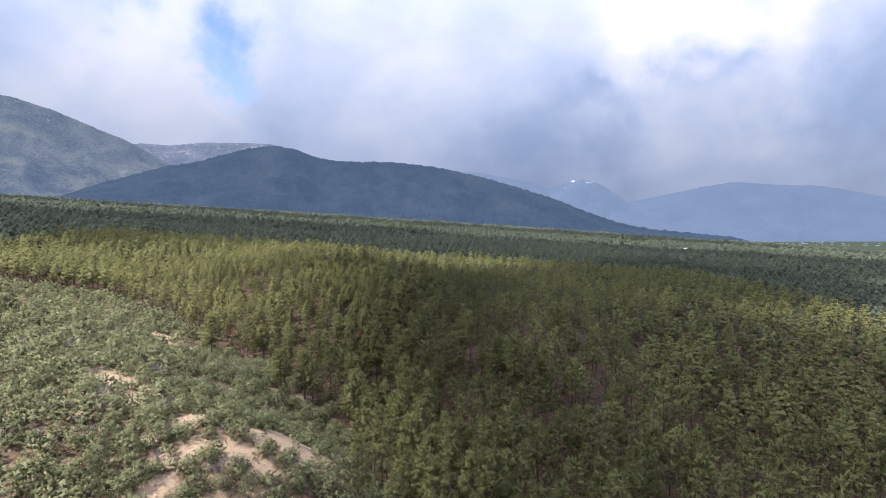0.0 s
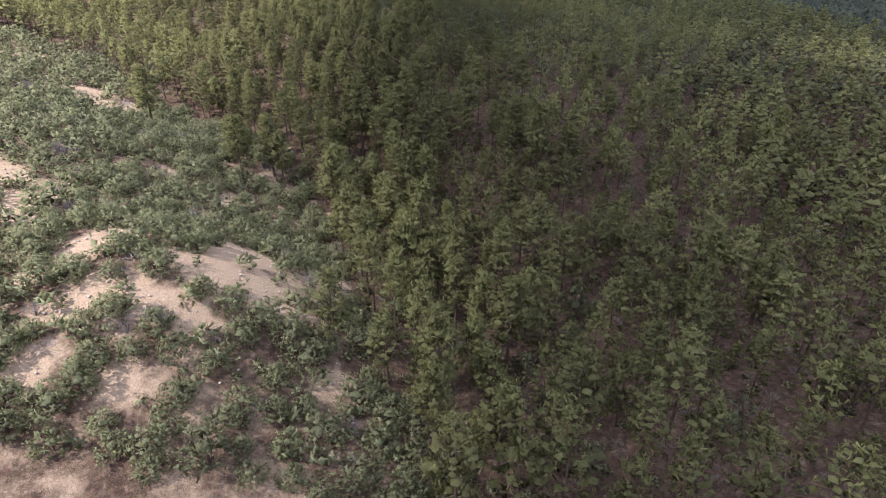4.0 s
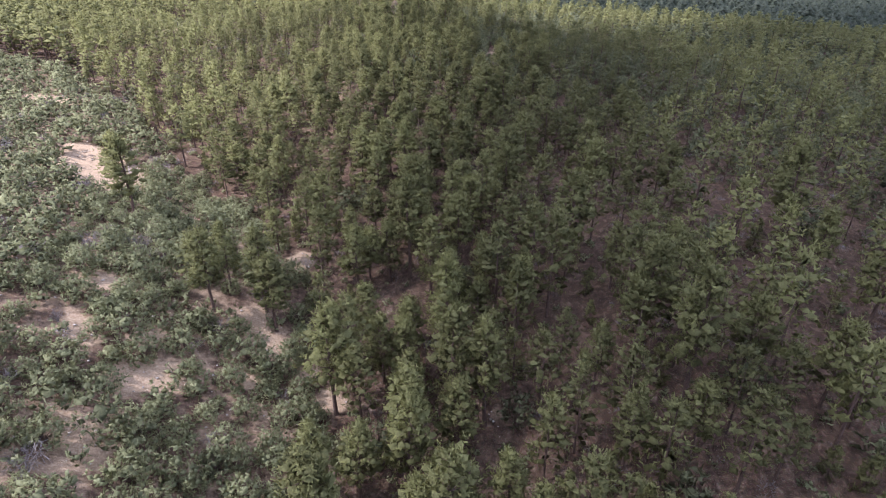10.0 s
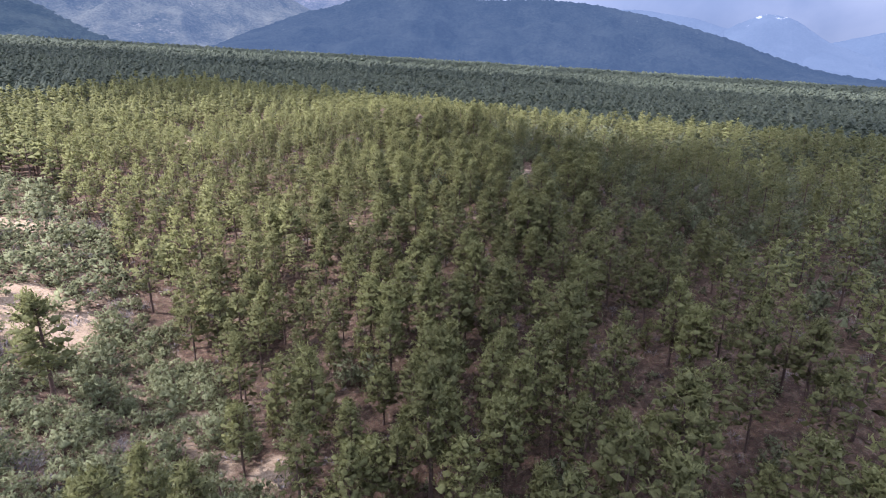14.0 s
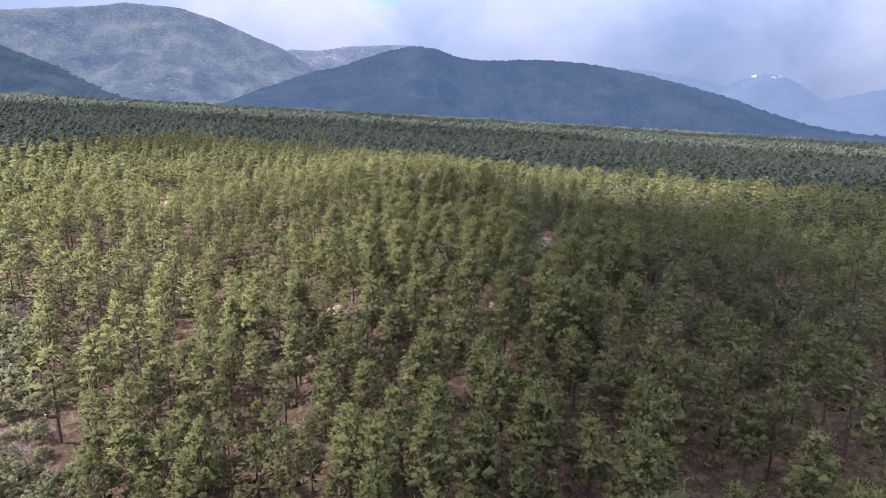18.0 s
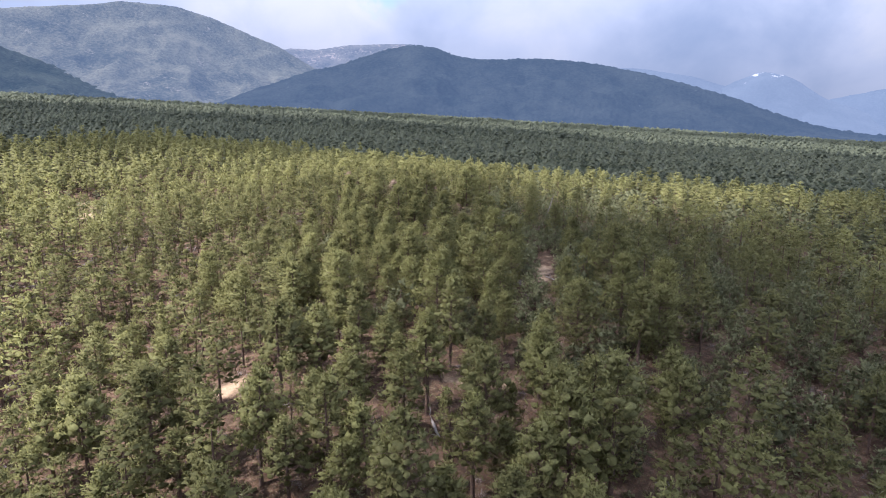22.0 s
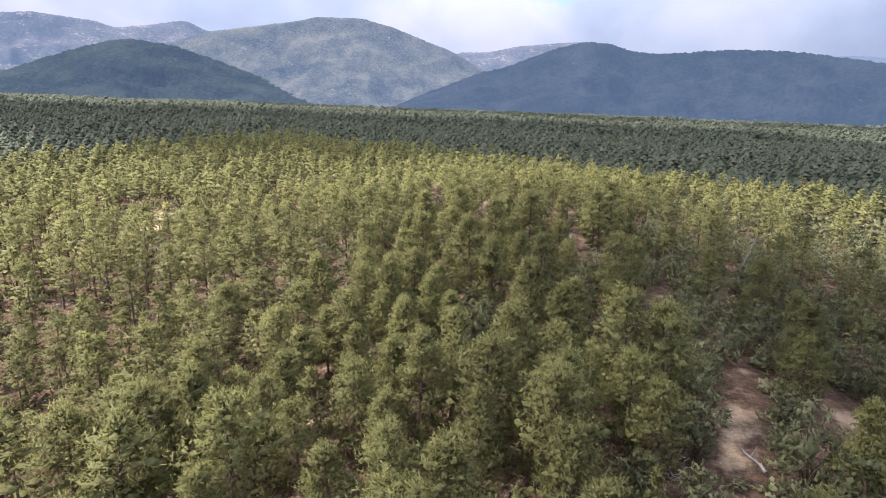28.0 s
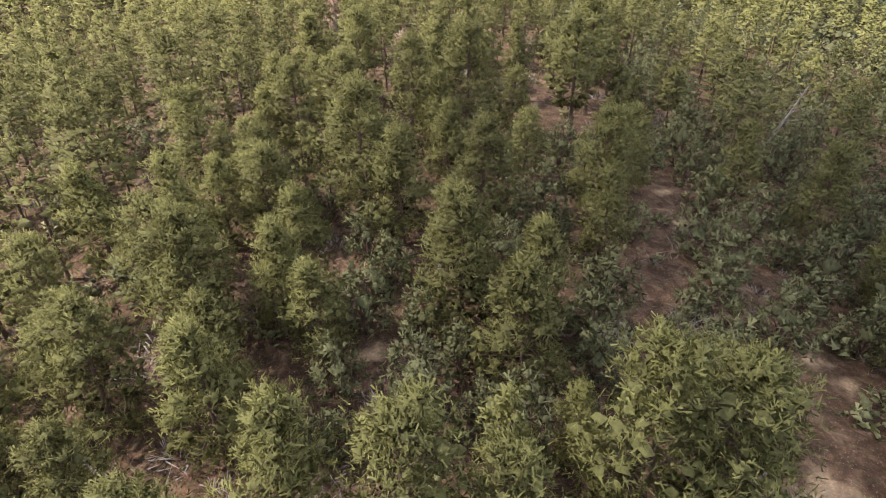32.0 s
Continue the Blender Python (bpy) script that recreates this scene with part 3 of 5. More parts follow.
def pine_limbs(rng, h, r, count, low):
    """Root and tip of each limb of a pine h high and r wide at its skirt, in loose whorls."""
    u = (np.arange(count) + 0.5) / count
    u = np.clip(np.round(u * count / 4) * 4 / count + rng.normal(0, 0.02, count), 0.01, 0.97)
    az = np.arange(count) * 2.39996 + rng.normal(0, 0.4, count)
    z = h * (low + (0.95 - low) * u)
    full, slim = rng.uniform(1.2, 2.2), rng.uniform(0.65, 0.95)
    reach = r * (np.clip(1 - u ** full, 0, 1) ** slim * 0.92 + 0.08) * np.clip(0.62 + u * 1.6, 0, 1) * rng.uniform(0.8, 1.08, count)
    reach = reach * (1 + 0.1 * np.sin(az * 2 + rng.uniform(0, 6)) + 0.08 * np.sin(az + u * 7 + rng.uniform(0, 6)))
    rise = reach * (-0.12 + 0.7 * u + rng.normal(0, 0.1, count))
    root = np.stack([np.zeros(count), np.zeros(count), z], 1)
    tip = root + np.stack([np.cos(az) * reach, np.sin(az) * reach, rise], 1)
    return root, tip, u, reach


def pine_crown(rng, h, r, count, per, blades, length, width, low=0.2, plump=1.0):
    """An irregular rounded cone: count limbs in loose whorls, each with per tufted clumps of needles towards its tip."""
    root, tip, u, reach = pine_limbs(rng, h, r, count, low)
    out = unit(tip - root)
    side = unit(np.cross(out, np.array([0, 0, 1.0])))
    tone_ = rng.normal(0, 0.06, count)
    c, along, sizes, tints = [], [], [], []
    for k in range(per):
        s = np.full(count, 0.88 - 0.55 * k / per) if per > 1 else rng.uniform(0.58, 0.78, count)
        sway = rng.normal(0, 0.14, (count, 1)) * reach[:, None] * (1 if k else 0.3)
        c.append(root + (tip - root) * s[:, None] + side * sway + rng.normal(0, 0.014, (count, 3)) * h)
        sizes.append(np.stack([0.16 * r + 0.2 * reach, 0.16 * r + 0.2 * reach, 0.14 * r + 0.12 * reach], 1) * plump * rng.uniform(0.75, 1.2, (count, 1)))
        along.append(out + side * rng.normal(0, 0.4, (count, 1)))
        tints.append(0.42 + tone_ + rng.normal(0, 0.05, count))
    # the leader at the top
    c.append(np.stack([rng.normal(0, 0.03, 2) * r, rng.normal(0, 0.03, 2) * r, h * np.array([0.91, 0.97])], 1))
    along.append(np.array([[0.25, 0.1, 1.0], [-0.1, 0.2, 1.0]]))
    sizes.append(np.array([[0.28, 0.24, 0.24], [0.2, 0.14, 0.14]]) * r)
    tints.append(np.full(2, 0.46))
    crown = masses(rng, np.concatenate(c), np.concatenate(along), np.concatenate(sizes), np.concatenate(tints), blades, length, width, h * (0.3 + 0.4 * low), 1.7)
    lean = rng.uniform(0, 6.28)
    crown[0][:, :2] += (crown[0][:, 2:] / h) ** 2 * 0.02 * h * np.array([math.cos(lean), math.sin(lean)])
    return crown, root, tip


def tent_crown(rng, h, r, count, low=0.5):
    """A far pine: a few pointed boughs round a cone."""
    q = (np.arange(count) + 0.5) / count
    az = np.arange(count) * 2.39996 + rng.normal(0, 0.35, count)
    away = r * np.clip(1 - q ** 1.4, 0.05, 1) * rng.uniform(0.3, 0.7, count)
    fat = (40.0 / count) ** 0.42
    c = np.stack([np.cos(az) * away, np.sin(az) * away, h * (low + (0.9 - low) * q)], 1)
    sizes = np.stack([0.34 * r * (1 - 0.45 * q), 0.3 * r * (1 - 0.4 * q), 0.24 * r * (1 + 0.2 * q)], 1) * fat * rng.uniform(0.75, 1.2, (count, 1))
    along = np.stack([np.cos(az), np.sin(az), 0.1 + 0.2 * q], 1)
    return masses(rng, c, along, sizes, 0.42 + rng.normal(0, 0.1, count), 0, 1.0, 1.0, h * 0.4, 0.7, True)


def round_crown(rng, h, r, lobes, blades, length, width, low=0.2):
    """A broad, lumpy crown of many leafy clumps, as of a pinyon, juniper or oak bush."""
    full = rng.uniform(1.7, 2.6)
    q = 1 - (1 - (np.arange(lobes) + 0.5) / lobes) ** 0.75
    az = np.arange(lobes) * 2.39996 + rng.normal(0, 0.4, lobes)
    wide = r * (np.clip(q / 0.3, 0.6, 1) ** 0.5) * np.clip(1 - q ** full, 0, 1) ** 0.6 * rng.uniform(0.55, 0.92, lobes)
    wide = wide * (1 + 0.14 * np.sin(2 * az + rng.uniform(0, 6)) + 0.1 * np.sin(3 * az + rng.uniform(0, 6)))
    c = np.stack([np.cos(az) * wide, np.sin(az) * wide, h * (low + (0.88 - low) * q) + rng.normal(0, 0.03, lobes) * h], 1)
    fat = r * (22.0 / lobes) ** 0.45
    sizes = np.array([[0.31, 0.29, 0.23]]) * fat * rng.uniform(0.6, 1.25, (lobes, 1))
    along = np.stack([np.cos(az), np.sin(az), 0.2 + q], 1)
    tints = 0.42 + rng.normal(0, 0.11, lobes)
    # the dense middle
    c = np.concatenate([c, [[0, 0, h * (0.42 + 0.2 * low)]]])
    sizes = np.concatenate([sizes, [[0.66 * r, 0.6 * r, 0.42 * h * (1 - low)]]])
    along = np.concatenate([along, [[1.0, 0.2, 0.0]]])
    tints = np.append(tints, 0.4)
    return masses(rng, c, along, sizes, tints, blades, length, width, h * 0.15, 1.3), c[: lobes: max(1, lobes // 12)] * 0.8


def tree_thing(name, label, category, group, trunk, limbs, crown, leaf, bark=M_BARK):
    """An empty at the foot with a trunk, its limbs and a crown."""
    ob = tagged(new(name), label, category, group)
    wood_ = join([trunk, limbs])
    mesh_object("trunk", wood_[0], wood_[1], bark, ob)
    if crown is not None:
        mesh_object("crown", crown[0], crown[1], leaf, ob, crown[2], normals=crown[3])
    return ob


def pine_trunk(rng, h, thick):
    z = np.array([-0.5, 0.0, 0.25, 0.25 * h, 0.55 * h, 0.8 * h, 0.97 * h])
    wob = np.stack([rng.normal(0, 0.006, 7) * h, rng.normal(0, 0.006, 7) * h, z], 1)
    wob[:3, :2] = 0
    return tube(wob, thick * np.array([1.5, 1.35, 1.05, 0.85, 0.6, 0.35, 0.1]), 8)


def make_pine(seed, h, r, detail, name="pine_tree", label="tall ponderosa pine with tufted yellow-green needles and a dark straight trunk", group="pines on the slope"):
    rng = np.random.default_rng(seed)
    if detail == 2:
        crown, root, tip = pine_crown(rng, h, r, 40, 4, 14, 0.27, 0.075, 0.18)
    elif detail == 0:
        crown, root, tip = pine_crown(rng, h, r, 20, 3, 6, 0.26, 0.1, 0.08)
    else:
        crown, root, tip = pine_crown(rng, h, r, 36, 3, 8, 0.33, 0.12, rng.uniform(0.26, 0.4), 1.22)
    limbs = join([tube([a, b], [0.05, 0.012], 3) for a, b in zip(root, tip)])
    bare = rng.integers(3, 7)
    stubs = []
    for i in range(bare):
        a, z = rng.uniform(0, 6.28), h * rng.uniform(0.12, 0.27)
        e = np.array([math.cos(a), math.sin(a), rng.uniform(-0.25, 0.1)]) * rng.uniform(0.5, 1.2)
        stubs.append(tube([(0, 0, z), np.array([0, 0, z]) + e], [0.035, 0.01], 3))
    limbs = join([limbs, *stubs])
    return tree_thing(name, label, "tree", group,
                      pine_trunk(rng, h, 0.017 * h), limbs, crown, M_PINE)


def crooked_stems(rng, lob, thick):
    stems = []
    for p in lob:
        mid = p * np.array([0.35, 0.35, 0.5]) + rng.normal(0, 0.08, 3)
        stems.append(tube([(0, 0, -0.3), mid, p], [thick, thick * 0.6, thick * 0.2], 4))
    return join(stems)


def make_pinyon(seed, h, r, detail):
    rng = np.random.default_rng(seed)
    n = (46, 7, 0.28, 0.1) if detail == 2 else (32, 6, 0.34, 0.14)
    crown, lob = round_crown(rng, h, r, *n, low=0.12)
    trunk = tube([(0, 0, -0.4), (0, 0, 0.1), (0.05 * r, 0.03 * r, 0.4 * h), (0, 0, 0.72 * h)], np.array([1.4, 1.1, 0.8, 0.3]) * 0.03 * h, 7)
    return tree_thing("pinyon_pine", "low bushy pinyon pine with a rounded grey-green crown", "tree", "pinyons on the ridge",
                      trunk, crooked_stems(rng, lob, 0.014 * h), crown, M_PINYON)


def make_oak(seed, h, r):
    rng = np.random.default_rng(seed)
    crown, lob = round_crown(rng, h, r, 38, 7, 0.28, 0.11, low=0.03)
    trunk = tube([(0, 0, -0.3), (0, 0, 0.2), (0.04, 0.02, 0.5 * h)], np.array([1.3, 1.0, 0.5]) * 0.035 * h, 6)
    return tree_thing("scrub_bush", "rounded olive-green scrub bush on open sandy ground", "bush", "scrub on the sandy slope",
                      trunk, crooked_stems(rng, lob, 0.016 * h), crown, M_OAK)


def make_bare_shrub(seed, h, r):
    rng = np.random.default_rng(seed)
    twigs = []
    for i in range(16):
        a, q = rng.uniform(0, 6.28), rng.uniform(0.25, 1.0) * r
        e = np.array([math.cos(a) * q, math.sin(a) * q, h * rng.uniform(0.5, 1.0)])
        m = e * np.array([0.35, 0.35, 0.55])
        twigs.append(tube([(0, 0, -0.1), m, e], [0.035, 0.022, 0.006], 3))
        for j in range(4):
            p = m + (e - m) * rng.uniform(0.1, 0.9)
            twigs.append(tube([p, p + rng.normal(0, 0.3, 3) * r * 0.8 + np.array([0, 0, 0.12 * h])], [0.016, 0.004], 3))
    c = rng.normal(0, 1, (70, 3)) * np.array([0.42 * r, 0.42 * r, 0.17 * h]) + np.array([0, 0, 0.6 * h])
    fine = sprays(rng, c, unit(c), np.full(70, 0.55), 3, 0.3, 0.035, np.zeros((70, 3)), 0.8)
    t = join([*twigs, fine[:3]])
    return tagged(mesh_object("bare_shrub", t[0], t[1], M_GREY, None, t[2]), "leafless grey shrub with a tangle of thin twigs", "bush", "bare shrubs")


def make_rust_pine(seed, h, r):
    rng = np.random.default_rng(seed)
    crown, root, tip = pine_crown(rng, h, r, 36, 3, 6, 0.34, 0.07, 0.2, 0.7)
    limbs = join([tube([a, b], [0.05, 0.012], 3) for a, b in zip(root, tip)])
    return tree_thing("dead_pine", "dead pine with dry rust-coloured needles among green trees", "tree", "dead pines",
                      pine_trunk(rng, h, 0.016 * h), limbs, crown, M_RUST, M_DEADWOOD)


def make_snag(seed, h, lean):
    rng = np.random.default_rng(seed)
    z = np.linspace(-0.3, h, 7)
    path = np.stack([z * lean + rng.normal(0, 0.05, 7), z * lean * 0.3 + rng.normal(0, 0.05, 7), z], 1)
    trunk = tube(path, np.linspace(0.2, 0.05, 7), 7)
    arms = []
    for i in range(14):
        s = rng.uniform(0.45, 1.0)
        p = path[0] + (path[-1] - path[0]) * s
        a = rng.uniform(0, 6.28)
        arms.append(tube([p, p + np.array([math.cos(a), math.sin(a), 0.3]) * rng.uniform(0.5, 1.5)], [0.04, 0.01], 3))
    return tree_thing("dead_snag", "leaning dead tree with a bare weathered trunk and broken limbs", "tree", "dead pines",
                      trunk, join(arms), None, None, M_DEADWOOD)


# ---- the setting: one sheet of ground ----
def steps(lo, a, b, hi, fine, growth=1.12):
    mid = list(np.arange(a, b + 0.01, fine))
    d, up, down = fine, [], []
    p = b
    while p < hi:
        d *= growth
        p += d
        up.append(min(p, hi))
    d, p = fine, a
    while p > lo:
        d *= growth
        p -= d
        down.append(max(p, lo))
    return np.array(down[::-1] + mid + up)


def build_ground():
    xs, ys = steps(-6000, -170, 110, 6000, 1.8), steps(-6000, 60, 330, 6000, 1.8)
    gx, gy = np.meshgrid(xs, ys)
    x, y = gx.ravel(), gy.ravel()
    z = land(x, y)
    near = (x > -200) & (x < 140) & (y > 50) & (y < 350)
    hole = inside(x, y, CLEARINGS, 1.0)
    z = z - 0.12 * hole
    s = scrub_zone(x, y)
    sand = np.clip(0.85 * hole * (0.66 + 0.44 * s) + 0.36 * s + 0.06 * waves(x, y, 14, 8), 0, 1)
    sand = np.where(near, sand, 0.2 * s)
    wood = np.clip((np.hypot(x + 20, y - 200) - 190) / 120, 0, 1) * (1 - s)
    nx, ny = len(xs), len(ys)
    i = np.arange(nx * ny).reshape(ny, nx)
    quads = np.stack([i[:-1, :-1], i[:-1, 1:], i[1:, 1:], i[1:, :-1]], -1).reshape(-1, 4)
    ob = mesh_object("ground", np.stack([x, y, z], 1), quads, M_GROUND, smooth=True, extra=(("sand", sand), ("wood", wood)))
    tagged(ob, "sandy reddish forest floor with bare tan clearings", "ground", kind="structure")


build_ground()


# ---- mountains: crest as bearing (degrees west of north) and height over the first eye ----
def mountain(name, label, crest, distance, front, mat, seed, rough=1.0):
    b = np.array([p[0] for p in crest], float)
    top = np.array([p[1] for p in crest], float)
    order = np.argsort(b)
    b, top = b[order], top[order]
    cols = np.linspace(b[0] - 2.5, b[-1] + 2.5, int((b[-1] - b[0] + 5) * 7))
    rows = np.concatenate([np.linspace(0, 1, 46), 1 + np.linspace(0.05, 0.35, 6)])
    h = np.interp(cols, b, top)
    h = np.convolve(np.pad(h, 4, mode="edge"), np.ones(9) / 9, "valid")
    ends = np.clip((cols - b[0] + 2.5) / 2.5, 0, 1) * np.clip((b[-1] + 2.5 - cols) / 2.5, 0, 1)
    a = np.radians(cols)[None, :]
    dist = (front + (distance - front) * rows)[:, None] * (1 + 0.0 * a)
    # spurs run down from the crest
    warp = 0.02 * np.sin(a * 23 + seed) + 0.012 * np.sin(a * 61 + seed * 2)
    dist = dist * (1 + warp * np.clip(1 - rows, 0, 1)[:, None])
    x, y = -np.sin(a) * dist, 100 + np.cos(a) * dist
    base = land(x, y) - 25
    crest_z = 40 + h[None, :]
    s = np.clip(rows, 0, 1)[:, None]
    rise = s ** 1.25 * (1 - 0.12 * np.sin(3.1416 * s))
    z = base + (crest_z - base) * rise
    spur = np.abs(waves(x, y, 620, seed)) + 0.45 * np.abs(waves(x, y, 260, seed + 1))
    z = z - rough * 0.17 * np.maximum(crest_z - base, 0) * spur * np.maximum(np.sin(3.1416 * s), 0) ** 0.7
    z = z + rough * (5.0 * waves(x, y, 36, seed + 2) + 2.5 * waves(x, y, 17, seed + 3)) * np.clip(s * 3, 0, 1)
    back = np.clip(rows - 1, 0, 1)[:, None]
    z = z - back * 900
    z = np.where(ends[None, :] < 1, base + (z - base) * ends[None, :], z)
    nx, ny = len(cols), len(rows)
    i = np.arange(nx * ny).reshape(ny, nx)
    quads = np.stack([i[:-1, :-1], i[:-1, 1:], i[1:, 1:], i[1:, :-1]], -1).reshape(-1, 4)[:, ::-1]
    ob = mesh_object(name, np.stack([x, y, z], -1).reshape(-1, 3), quads, mat, smooth=True)
    tagged(ob, label, "mountain", kind="structure")


# colours of the distance haze that the far slopes give off
HAZE = (0.32, 0.51, 0.9)
FAR_HAZE = (0.42, 0.56, 0.86)
# very dark woods: the cloud shade on this hill is put into the colour
M_HILL = mountain_material("wooded_hill", (0.005, 0.008, 0.009), (0.024, 0.028, 0.026), (0.14, 0.13, 0.125), HAZE, 0.084, 0.635)
# paler patches here are also sun dapples, painted by the noise
M_LEFT = mountain_material("pale_mountain", (0.02, 0.023, 0.019), (0.11, 0.104, 0.075), (0.17, 0.145, 0.12), HAZE, 0.1, 0.6)
# the foothill's shade is likewise put into its dark colours
M_DARKLEFT = mountain_material("near_hill", (0.006, 0.011, 0.009), (0.035, 0.042, 0.032), (0.13, 0.12, 0.11), HAZE, 0.06, 0.61)
M_FAR = mountain_material("far_range", (0.036, 0.038, 0.04), (0.1, 0.092, 0.083), (0.2, 0.165, 0.15), HAZE, 0.12, 0.56)
M_SNOW = mountain_material("snow_range", (0.015, 0.02, 0.026), (0.035, 0.042, 0.05), (0.1, 0.11, 0.13), FAR_HAZE, 0.2, 0.66)
M_PEAK = mountain_material("snow_peak", (0.015, 0.02, 0.026), (0.035, 0.042, 0.05), (0.1, 0.11, 0.13), FAR_HAZE, 0.2, 0.66, 792.0)
M_RIGHT = mountain_material("misty_range", (0.01, 0.015, 0.022), (0.025, 0.032, 0.04), (0.06, 0.07, 0.085), FAR_HAZE, 0.205, 0.66)

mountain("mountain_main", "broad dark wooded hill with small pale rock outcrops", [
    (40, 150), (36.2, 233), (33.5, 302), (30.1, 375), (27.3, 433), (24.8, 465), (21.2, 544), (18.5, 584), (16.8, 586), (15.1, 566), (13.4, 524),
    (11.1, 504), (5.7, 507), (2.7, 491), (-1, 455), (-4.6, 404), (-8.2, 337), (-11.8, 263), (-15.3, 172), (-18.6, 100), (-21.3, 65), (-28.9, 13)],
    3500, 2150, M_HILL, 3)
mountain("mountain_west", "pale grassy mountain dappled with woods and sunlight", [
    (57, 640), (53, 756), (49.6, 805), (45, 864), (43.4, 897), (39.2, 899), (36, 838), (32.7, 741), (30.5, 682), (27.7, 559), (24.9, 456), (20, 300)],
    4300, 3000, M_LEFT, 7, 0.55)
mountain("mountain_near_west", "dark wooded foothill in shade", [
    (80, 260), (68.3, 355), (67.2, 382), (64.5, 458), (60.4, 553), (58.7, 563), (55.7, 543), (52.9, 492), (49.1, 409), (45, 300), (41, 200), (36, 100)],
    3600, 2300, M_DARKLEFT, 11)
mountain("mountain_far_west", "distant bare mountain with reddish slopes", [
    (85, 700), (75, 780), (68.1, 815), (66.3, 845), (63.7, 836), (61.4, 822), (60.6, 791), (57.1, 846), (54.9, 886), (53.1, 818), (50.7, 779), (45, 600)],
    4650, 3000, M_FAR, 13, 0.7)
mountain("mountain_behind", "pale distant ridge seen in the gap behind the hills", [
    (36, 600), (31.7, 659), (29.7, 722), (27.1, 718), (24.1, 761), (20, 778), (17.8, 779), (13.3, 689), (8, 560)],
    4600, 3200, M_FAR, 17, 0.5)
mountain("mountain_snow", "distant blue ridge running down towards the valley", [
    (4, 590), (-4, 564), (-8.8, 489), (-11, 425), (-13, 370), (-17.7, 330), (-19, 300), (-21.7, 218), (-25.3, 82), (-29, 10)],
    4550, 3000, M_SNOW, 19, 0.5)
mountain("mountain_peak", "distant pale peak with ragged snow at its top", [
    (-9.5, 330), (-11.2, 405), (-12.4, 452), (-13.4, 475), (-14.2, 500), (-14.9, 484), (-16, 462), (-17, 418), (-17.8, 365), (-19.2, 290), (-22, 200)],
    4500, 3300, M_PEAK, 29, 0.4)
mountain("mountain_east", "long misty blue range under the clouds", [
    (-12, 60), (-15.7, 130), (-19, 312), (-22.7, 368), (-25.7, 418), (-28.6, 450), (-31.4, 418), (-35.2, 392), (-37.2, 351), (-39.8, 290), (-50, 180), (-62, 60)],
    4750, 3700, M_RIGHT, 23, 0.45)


# ---- unseen broken clouds under the sun, added to shade the land ----
def cloud_material(name, dense):
    m, nt, out = material(name)
    df = node(nt, "ShaderNodeBsdfDiffuse", Color=(0.9, 0.9, 0.92, 1))
    tr = node(nt, "ShaderNodeBsdfTransparent")
    mix = node(nt, "ShaderNodeMixShader")
    mix.inputs[0].default_value = dense
    wire(nt, tr, 0, mix, 1)
    wire(nt, df, 0, mix, 2)
    wire(nt, mix, 0, out, "Surface")
    return m


M_CLOUD = cloud_material("cloud_vapour", 0.7)
M_THIN = cloud_material("thin_cloud_vapour", 0.5)
M_VEIL = cloud_material("cloud_veil", 0.25)
CLOUD_BASE = 1250.0


def cloud(x, y, rx, ry, seed, mat):
    """A flat-bottomed heap of vapour whose shade falls round (x, y) on the plain."""
    n, k = 72, 14
    a = np.arange(n) * 6.2832 / n
    rim = 1 + 0.16 * np.sin(2 * a + seed) + 0.12 * np.sin(3 * a + 2 * seed) + 0.08 * np.sin(7 * a + seed * 3) + 0.05 * np.sin(13 * a + seed * 5)
    v = []
    for i in range(k + 1):
        t = i / k
        q, up = math.sin(3.1416 * min(max(t, 0.001), 0.999)), -math.cos(3.1416 * t)
        z = np.where(up > 0, up * 0.2, up * 0.05) * min(rx, ry) * (1 + 0.25 * np.sin(5 * a + seed + i))
        v.append(np.stack([np.cos(a) * rim * rx * q, np.sin(a) * rim * ry * q, z], 1))
    i = np.arange((k + 1) * n).reshape(k + 1, n)
    j = np.roll(i, -1, 1)
    quads = np.stack([i[:-1], j[:-1], j[1:], i[1:]], -1).reshape(-1, 4)
    ob = mesh_object("cloud", np.concatenate(v), quads, mat, smooth=True)
    ob.location = (x + SUN_FROM.x / SUN_FROM.z * CLOUD_BASE, y + SUN_FROM.y / SUN_FROM.z * CLOUD_BASE, CLOUD_BASE)
    tagged(ob, "unseen cloud added high over the forest to shade it", "cloud", "broken clouds", "structure")


cloud(-80, 645, 900, 325, 1, M_THIN)
cloud(200, 1560, 1500, 330, 2, M_THIN)
cloud(86, 118, 134, 104, 4, M_CLOUD)
cloud(215, 370, 165, 120, 5, M_CLOUD)
# smaller clouds, added to dim single stretches of the slopes
cloud(6, 288, 38, 46, 6, M_CLOUD)
cloud(-34, 156, 19, 34, 7, M_VEIL)
cloud(74, 272, 62, 64, 8, M_THIN)


# ---- the forest: one jittered grid of places over the whole plan ----
PLAN = np.random.default_rng(5)


def places(x0, x1, y0, y1, cell):
    gx, gy = np.meshgrid(np.arange(x0, x1, cell), np.arange(y0, y1, cell))
    n = gx.size
    return (gx.ravel() + PLAN.uniform(0, cell, n), gy.ravel() + PLAN.uniform(0, cell, n))


